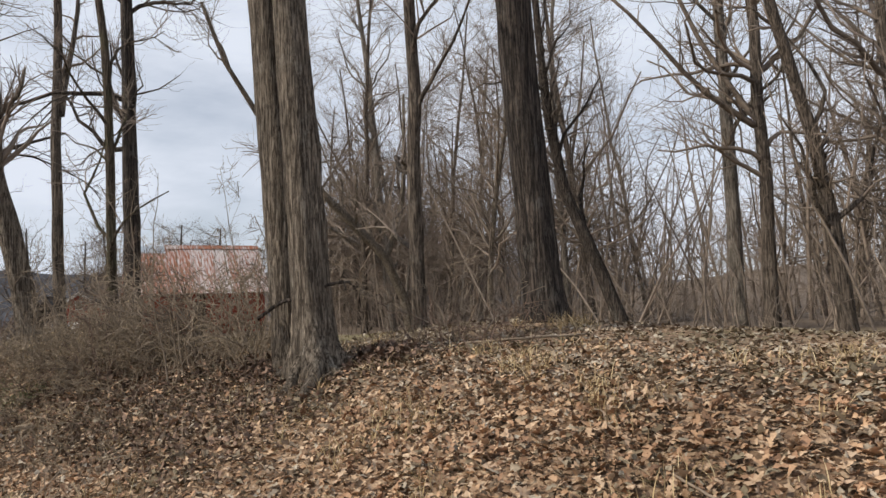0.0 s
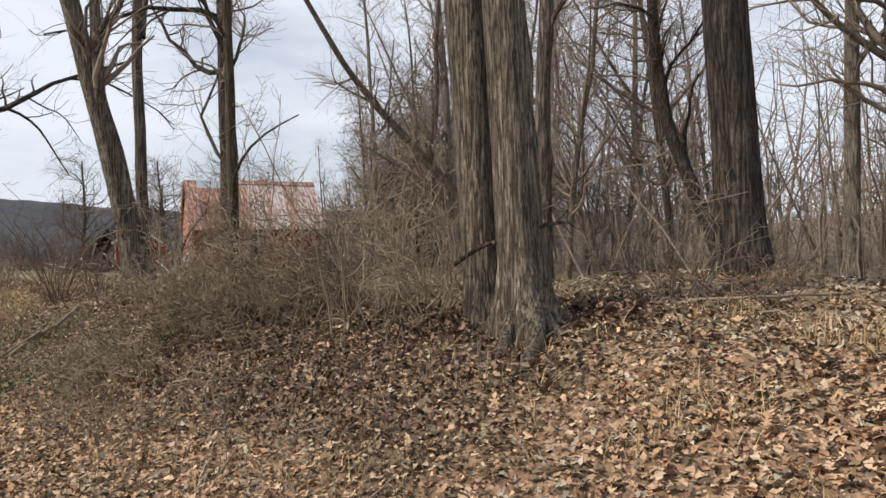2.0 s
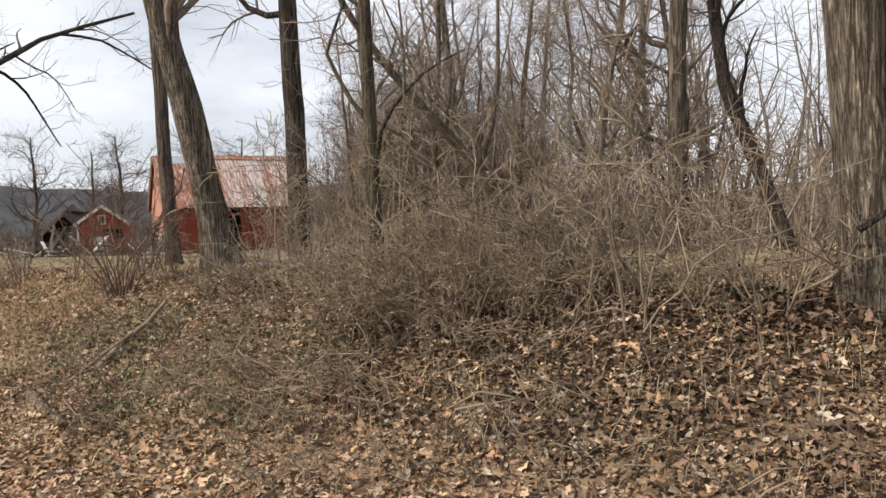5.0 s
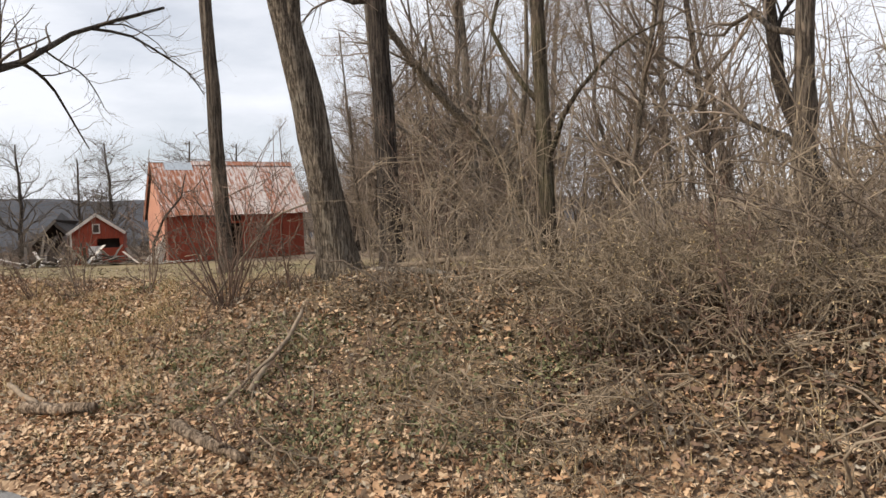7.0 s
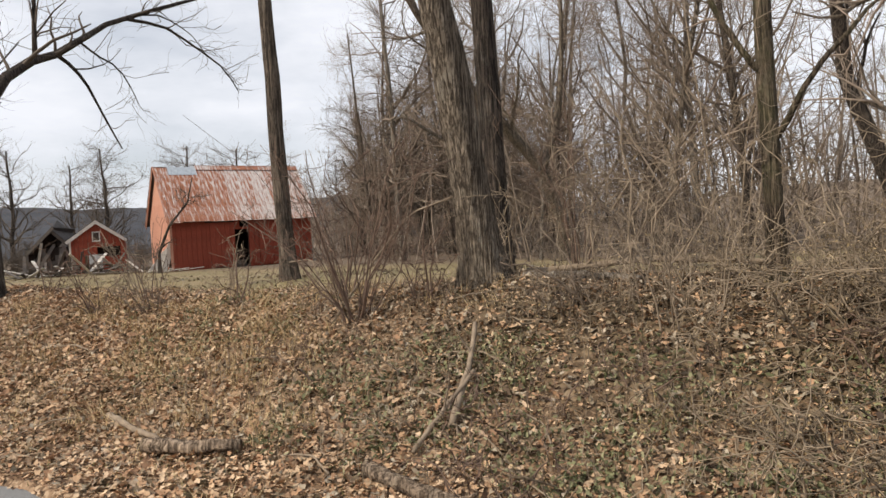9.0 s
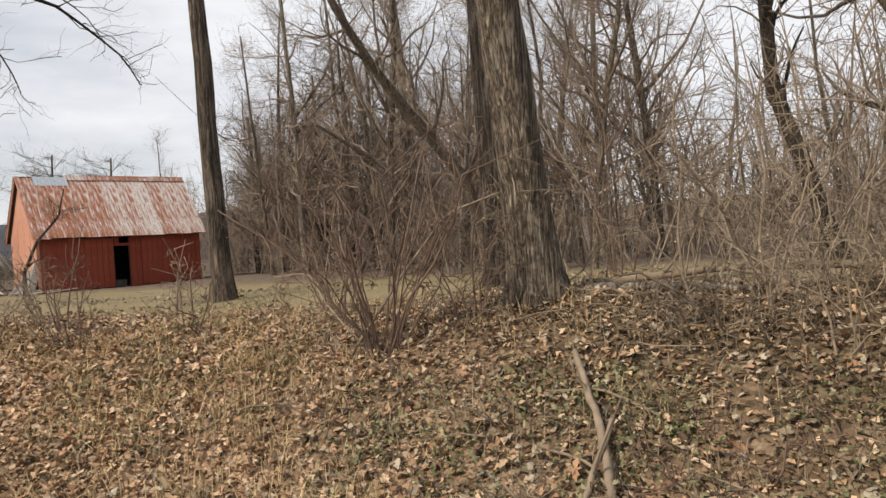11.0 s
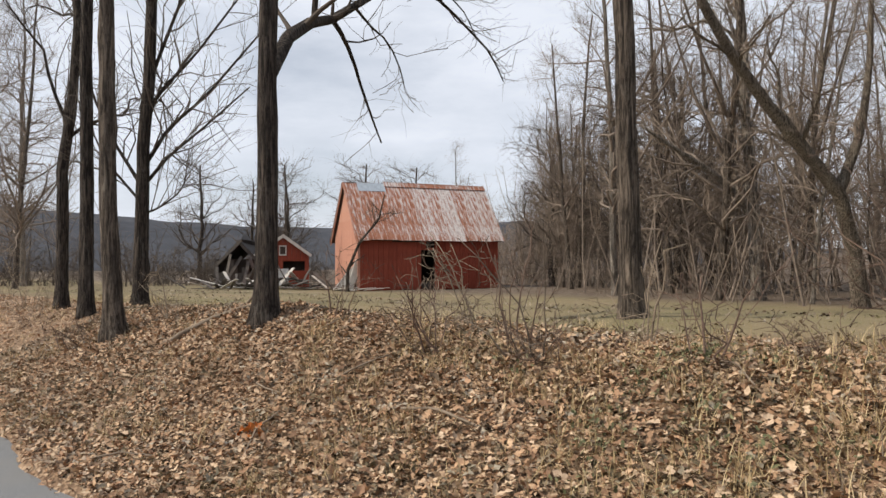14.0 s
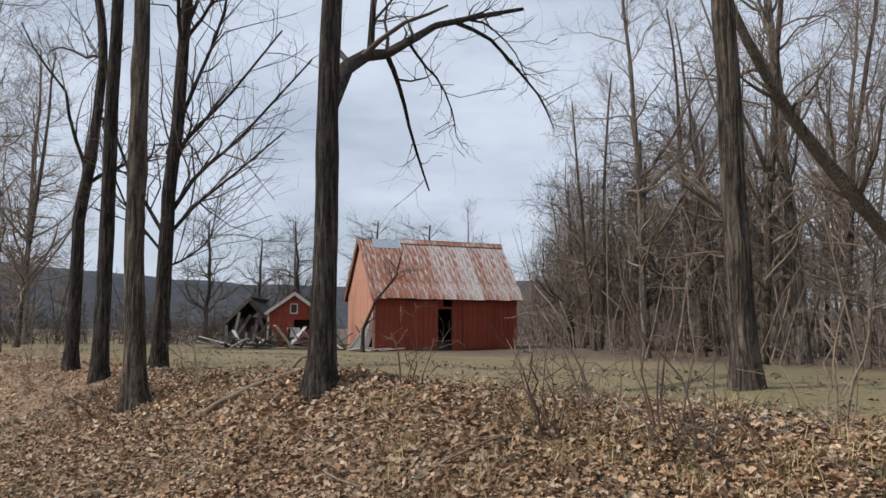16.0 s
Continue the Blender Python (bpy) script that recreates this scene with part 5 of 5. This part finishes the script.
stick("fallen_branch", laid((-16.2, 2.9), (-15.6, 3.05, 0.03), (-15.1, 3.0), lift=0.02), 0.012, "thin twig lying on the leaves", seed=14, category="branch")
for i in range(44):
    x, y = rng.uniform(-18, -1), rng.uniform(1.9, 4.6)
    a, ln = rng.uniform(0, 6.28), rng.uniform(0.25, 0.7)
    stick("twig", laid((x, y), (x + ln * 0.5 * math.cos(a), y + ln * 0.5 * math.sin(a), 0.03), (x + ln * math.cos(a + 0.2), y + ln * math.sin(a + 0.2)), lift=0.03), rng.uniform(0.005, 0.010), "thin dead twig on the fallen leaves", sides=5, seed=200 + i, category="twig")

# ---------------------------------------------------------------- leaves and grass
OUT = np.array([(0, 0), (0.28, 0.24), (0.45, 0.13), (0.68, 0.27), (1.0, 0.0), (0.66, -0.27), (0.47, -0.12), (0.26, -0.25)])


LOBED = np.array([(0, 0.02), (0.2, 0.16), (0.27, 0.09), (0.42, 0.3), (0.5, 0.12), (0.68, 0.28), (0.74, 0.1), (0.9, 0.12), (1.0, 0.0), (0.88, -0.13), (0.74, -0.1), (0.66, -0.29), (0.5, -0.11), (0.4, -0.28), (0.27, -0.08), (0.18, -0.17)])


def leaves(name, label, x, y, size, material, rng, tilt=0.5, lift=0.03, OUT=OUT):
    n = len(x)
    k = len(OUT)
    curl = rng.normal(0, 0.5, n)[:, None]
    fold = rng.uniform(-0.1, 0.7, n)[:, None]
    L = np.zeros((n, k + 1, 3))
    L[:, :k, 0] = OUT[:, 0] - 0.5
    L[:, :k, 1] = OUT[:, 1] * rng.uniform(0.7, 1.15, n)[:, None]
    L[:, :k, 2] = curl * (OUT[:, 0] - 0.5) ** 2 * 1.3 + fold * np.abs(OUT[:, 1]) + rng.normal(0, 0.05, (n, k))
    L *= size[:, None, None]
    a, b, c = rng.uniform(0, 6.283, n), rng.normal(0, tilt, n), rng.normal(0, tilt, n)
    ca, sa, cb, sb, cc, sc = np.cos(a), np.sin(a), np.cos(b), np.sin(b), np.cos(c), np.sin(c)
    X, Y, Z = L[..., 0], L[..., 1], L[..., 2]
    Y, Z = Y * cb[:, None] - Z * sb[:, None], Y * sb[:, None] + Z * cb[:, None]
    X, Z = X * cc[:, None] + Z * sc[:, None], -X * sc[:, None] + Z * cc[:, None]
    X, Y = X * ca[:, None] - Y * sa[:, None], X * sa[:, None] + Y * ca[:, None]
    gz = ground_z(x, y)
    V = np.stack([X + x[:, None], Y + y[:, None], Z + (gz + rng.uniform(0.006, lift, n))[:, None]], -1)
    i = np.arange(n)[:, None] * (k + 1)
    j = np.arange(k)[None, :]
    F = np.stack([np.broadcast_to(i + k, (n, k)), i + j, i + (j + 1) % k], -1).reshape(-1, 3)
    g = Geo()
    g.add(V.reshape(-1, 3), F)
    return tagged(new(name, g.mesh(name, material)), label, "leaves", kind="stuff")


rng = np.random.default_rng(17)


def scatter(n, x0, x1, y0, y1, chance):
    x, y = rng.uniform(x0, x1, n), rng.uniform(y0, y1, n)
    ok = (rng.uniform(0, 1, n) < chance(x, y)) & (y > road_edge(x) + 0.03)
    return x[ok], y[ok]


# bright fresh litter at the foot of the bank and on its open stretches
def bright(x, y):
    thick = smooth01((x + 13.2) / 1.5) * smooth01((-2.7 - x) / 1.4)
    return np.clip(1.0 - thick * smooth01((y - 2.1) / 0.6), 0.12, 1) * (1 - 0.92 * smooth01((y - 3.3 - 0.6 * smooth01((-8 - x) / 3)) / 0.9)) * (0.75 + 0.35 * wave(x, y, 1.5))


x, y = scatter(74000, -23, 3.0, 1.1, 5.2, bright)
leaves("leaf_litter", "tan and rust fallen oak leaves covering the bank", x, y, rng.uniform(0.032, 0.085, len(x)) * np.where(rng.uniform(0, 1, len(x)) < 0.08, 1.4, 1), M_LEAF, rng, 0.42, 0.045)
x, y = scatter(46000, -24, 3.0, 1.1, 6.0, lambda x, y: (1.0 - 0.8 * smooth01((y - 4.0) / 1.5)))
leaves("dull_leaf_litter", "dull brown weathered leaves under the thicket", x, y, rng.uniform(0.035, 0.085, len(x)), M_LEAF_DULL, rng, 0.42, 0.04)
x, y = scatter(6000, -23, 3.0, 1.3, 3.8, lambda x, y: 0.12 + 0.88 * smooth01((x + 3.9) / 1.0) + 0.15 * smooth01((-12.0 - x) / 1.5))
leaves("oak_leaves", "large curled lobed oak leaves on top of the litter", x, y, rng.uniform(0.07, 0.12, len(x)), M_LEAF, rng, 0.5, 0.06, LOBED)
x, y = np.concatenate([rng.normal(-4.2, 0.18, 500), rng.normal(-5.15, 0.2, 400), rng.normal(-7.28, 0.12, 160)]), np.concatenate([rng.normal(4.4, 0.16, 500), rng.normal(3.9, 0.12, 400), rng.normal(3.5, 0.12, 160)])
leaves("damp_leaves", "damp dark red-brown leaves heaped against the tree roots", x, y, rng.uniform(0.04, 0.09, len(x)), M_LEAF_DAMP_SHADE, rng, 0.5, 0.08)
x, y = scatter(15000, -6.2, 4.0, 3.9, 11.0, lambda x, y: smooth01((x + 6.2) / 1.5) * (1 - 0.6 * smooth01((y - 6) / 4)))
leaves("flat_leaf_litter", "dull grey-brown leaves matted under the oaks", x, y, rng.uniform(0.04, 0.10, len(x)), M_LEAF_DULL, rng, 0.3, 0.035)
# darker leaves stand in for the shadow under the thicket and trees
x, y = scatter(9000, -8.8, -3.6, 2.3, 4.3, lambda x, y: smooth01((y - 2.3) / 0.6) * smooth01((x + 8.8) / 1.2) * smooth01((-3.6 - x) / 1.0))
leaves("shaded_leaf_litter", "leaves coloured darker for the shade under the thicket and the old trees", x, y, rng.uniform(0.035, 0.08, len(x)), M_LEAF_DAMP_SHADE, rng, 0.45, 0.05)
# a few blown onto the asphalt
x = rng.uniform(-24, 1, 2600)
y = road_edge(x) - rng.exponential(0.16, 2600) + 0.06
leaves("blown_leaves", "tan leaves blown along the edge of the asphalt", x, y, rng.uniform(0.03, 0.075, 2600), M_LEAF, rng, 0.3, 0.03)
# crumbled bits between the whole leaves
x, y = scatter(60000, -19, 3.0, 1.1, 5.4, lambda x, y: 1.0 - 0.5 * smooth01((y - 4.2) / 1.2))
n = len(x)
a0, sz = rng.uniform(0, 6.283, n), rng.uniform(0.010, 0.028, n)
ang = a0[:, None] + np.array([0.0, 1.3, 3.1, 4.4]) + rng.normal(0, 0.25, (n, 4))
rad = sz[:, None] * rng.uniform(0.5, 1.1, (n, 4))
V = np.stack([x[:, None] + rad * np.cos(ang), y[:, None] + rad * np.sin(ang), (ground_z(x, y) + rng.uniform(0.01, 0.04, n))[:, None] + rad * rng.normal(0, 0.45, (n, 4))], -1)
g = Geo()
g.add(V.reshape(-1, 3), np.arange(4 * n).reshape(n, 4))
tagged(new("leaf_crumbs", g.mesh("leaf_crumbs", M_LEAF)), "crumbled tan and brown leaf bits between the leaves", "leaves", kind="stuff")
# low green weeds on the slope
cw = np.column_stack([rng.uniform(-12.0, -8.0, 120), rng.uniform(2.15, 3.3, 120)])
cw = np.concatenate([cw, np.column_stack([rng.uniform(-15.5, -12.5, 25), rng.uniform(2.6, 4.2, 25)])])
x = np.repeat(cw[:, 0], 38) + rng.normal(0, 0.09, len(cw) * 38)
y = np.repeat(cw[:, 1], 38) + rng.normal(0, 0.09, len(cw) * 38)
leaves("slope_weeds", "low olive-green weeds growing through the leaves", x, y, rng.uniform(0.02, 0.05, len(x)), M_WEED, rng, 0.7, 0.09)
x, y = scatter(9000, -34, -20.5, -2.5, 4.6, lambda x, y: np.where(x < -23, 1.0, np.where(y < 1.2, 1.0, 0.0)))
leaves("roadside_leaves", "brown leaves drifted along the bend of the road", x, y, rng.uniform(0.05, 0.1, len(x)), M_LEAF, rng)
x, y = scatter(2600, -40, 8, 6.0, 12, lambda x, y: 0.6 + 0.4 * wave(x, y, 0.6))
leaves("scattered_leaves", "scattered brown leaves on the thin lawn", x, y, rng.uniform(0.05, 0.1, len(x)), M_LEAF_DULL, rng)
x, y = rng.normal(-16.95, 0.05, 9), rng.normal(2.47, 0.05, 9)
leaves("orange_leaves", "small clump of bright orange leaves on the bank", x, y, rng.uniform(0.07, 0.13, 9), M_ORANGE, rng, 0.7, 0.06)


def blades(name, label, x, y, hgt, material, rng, lean=0.5, category="grass"):
    n = len(x)
    k = 4
    t = np.linspace(0, 1, k)
    a = rng.uniform(0, 6.283, n)
    ln = np.abs(rng.normal(0, lean, n)) * hgt
    P = np.zeros((n, k, 3))
    P[:, :, 0] = x[:, None] + (ln * np.cos(a))[:, None] * t ** 1.7
    P[:, :, 1] = y[:, None] + (ln * np.sin(a))[:, None] * t ** 1.7
    P[:, :, 2] = ground_z(x, y)[:, None] - 0.01 + hgt[:, None] * (t - 0.25 * t ** 2)
    w = 0.0035 * (1 - 0.8 * t)
    sx, sy = -np.sin(a), np.cos(a)
    A = P + np.stack([w * sx[:, None], w * sy[:, None], 0 * w * sx[:, None]], -1)
    B = P - np.stack([w * sx[:, None], w * sy[:, None], 0 * w * sx[:, None]], -1)
    V = np.stack([A, B], 2).reshape(-1, 3)
    i = np.arange(n)[:, None] * 2 * k + 2 * np.arange(k - 1)[None, :]
    F = np.stack([i, i + 1, i + 3, i + 2], -1).reshape(-1, 4)
    g = Geo()
    g.add(V, F)
    return tagged(new(name, g.mesh(name, material)), label, category, kind="stuff")


def tufts(centres, per, spread):
    cx = np.repeat(centres[:, 0], per) + rng.normal(0, spread, len(centres) * per)
    cy = np.repeat(centres[:, 1], per) + rng.normal(0, spread, len(centres) * per)
    return cx, cy


cs = np.array([(-13.7, 4.0), (-13.3, 3.6), (-14.1, 3.9), (-14.5, 4.2), (-13.0, 4.3), (-12.9, 3.2), (-14.9, 3.8), (-16.0, 3.9), (-3.4, 6.3), (-3.7, 6.6), (-2.6, 4.2), (-1.9, 3.6), (-3.1, 3.4), (-13.9, 3.2), (-12.7, 2.6), (-13.2, 2.9), (-12.4, 3.1), (-13.5, 2.6), (-14.6, 3.3), (-15.1, 3.4), (-14.3, 2.9), (-13.0, 3.9), (-12.9, 3.55), (-15.8, 3.6), (-16.6, 3.9), (-12.2, 2.4), (-11.6, 2.6), (-15.6, 2.7), (-16.4, 3.0), (-17.2, 3.3), (-14.9, 2.5), (-13.8, 2.2), (-17.8, 3.6), (-16.0, 2.3), (-2.4, 2.6), (-1.2, 2.9), (-0.6, 2.3), (-3.0, 2.2), (-1.8, 2.1), (-13.2, 3.3), (-12.8, 2.9)])
more = np.column_stack([rng.uniform(-29, 3, 260), rng.uniform(1.6, 5.6, 260)])
x, y = tufts(np.concatenate([np.repeat(cs, 7, 0) + rng.normal(0, 0.2, (7 * len(cs), 2)), more]), 26, 0.07)
blades("dry_grass", "tufts of tan dry grass among the leaves", x, y, rng.uniform(0.05, 0.22, len(x)), M_GRASS, rng, 1.0)
x, y = rng.uniform(-30, -5.5, 9000), 4.4 + rng.exponential(2.6, 9000)
blades("lawn_grass", "thin yellow-green winter lawn", x, y, rng.uniform(0.025, 0.07, len(x)), M_GREEN, rng, 0.9)
x, y = rng.uniform(-13.2, -4.2, 6500), rng.uniform(2.0, 5.0, 6500)
blades("bank_weeds", "dry brown weed stems on the bank", x, y, rng.uniform(0.05, 0.24, len(x)), M_BRAMBLE, rng, 0.5, "weeds")
x, y = rng.uniform(-30, 3, 5000), rng.normal(1.75, 0.22, 5000)
ok = y > road_edge(x) - 0.03
blades("verge_grass", "thin greenish grass along the road edge", x[ok], y[ok], rng.uniform(0.03, 0.1, ok.sum()), M_GREEN, rng, 0.9)
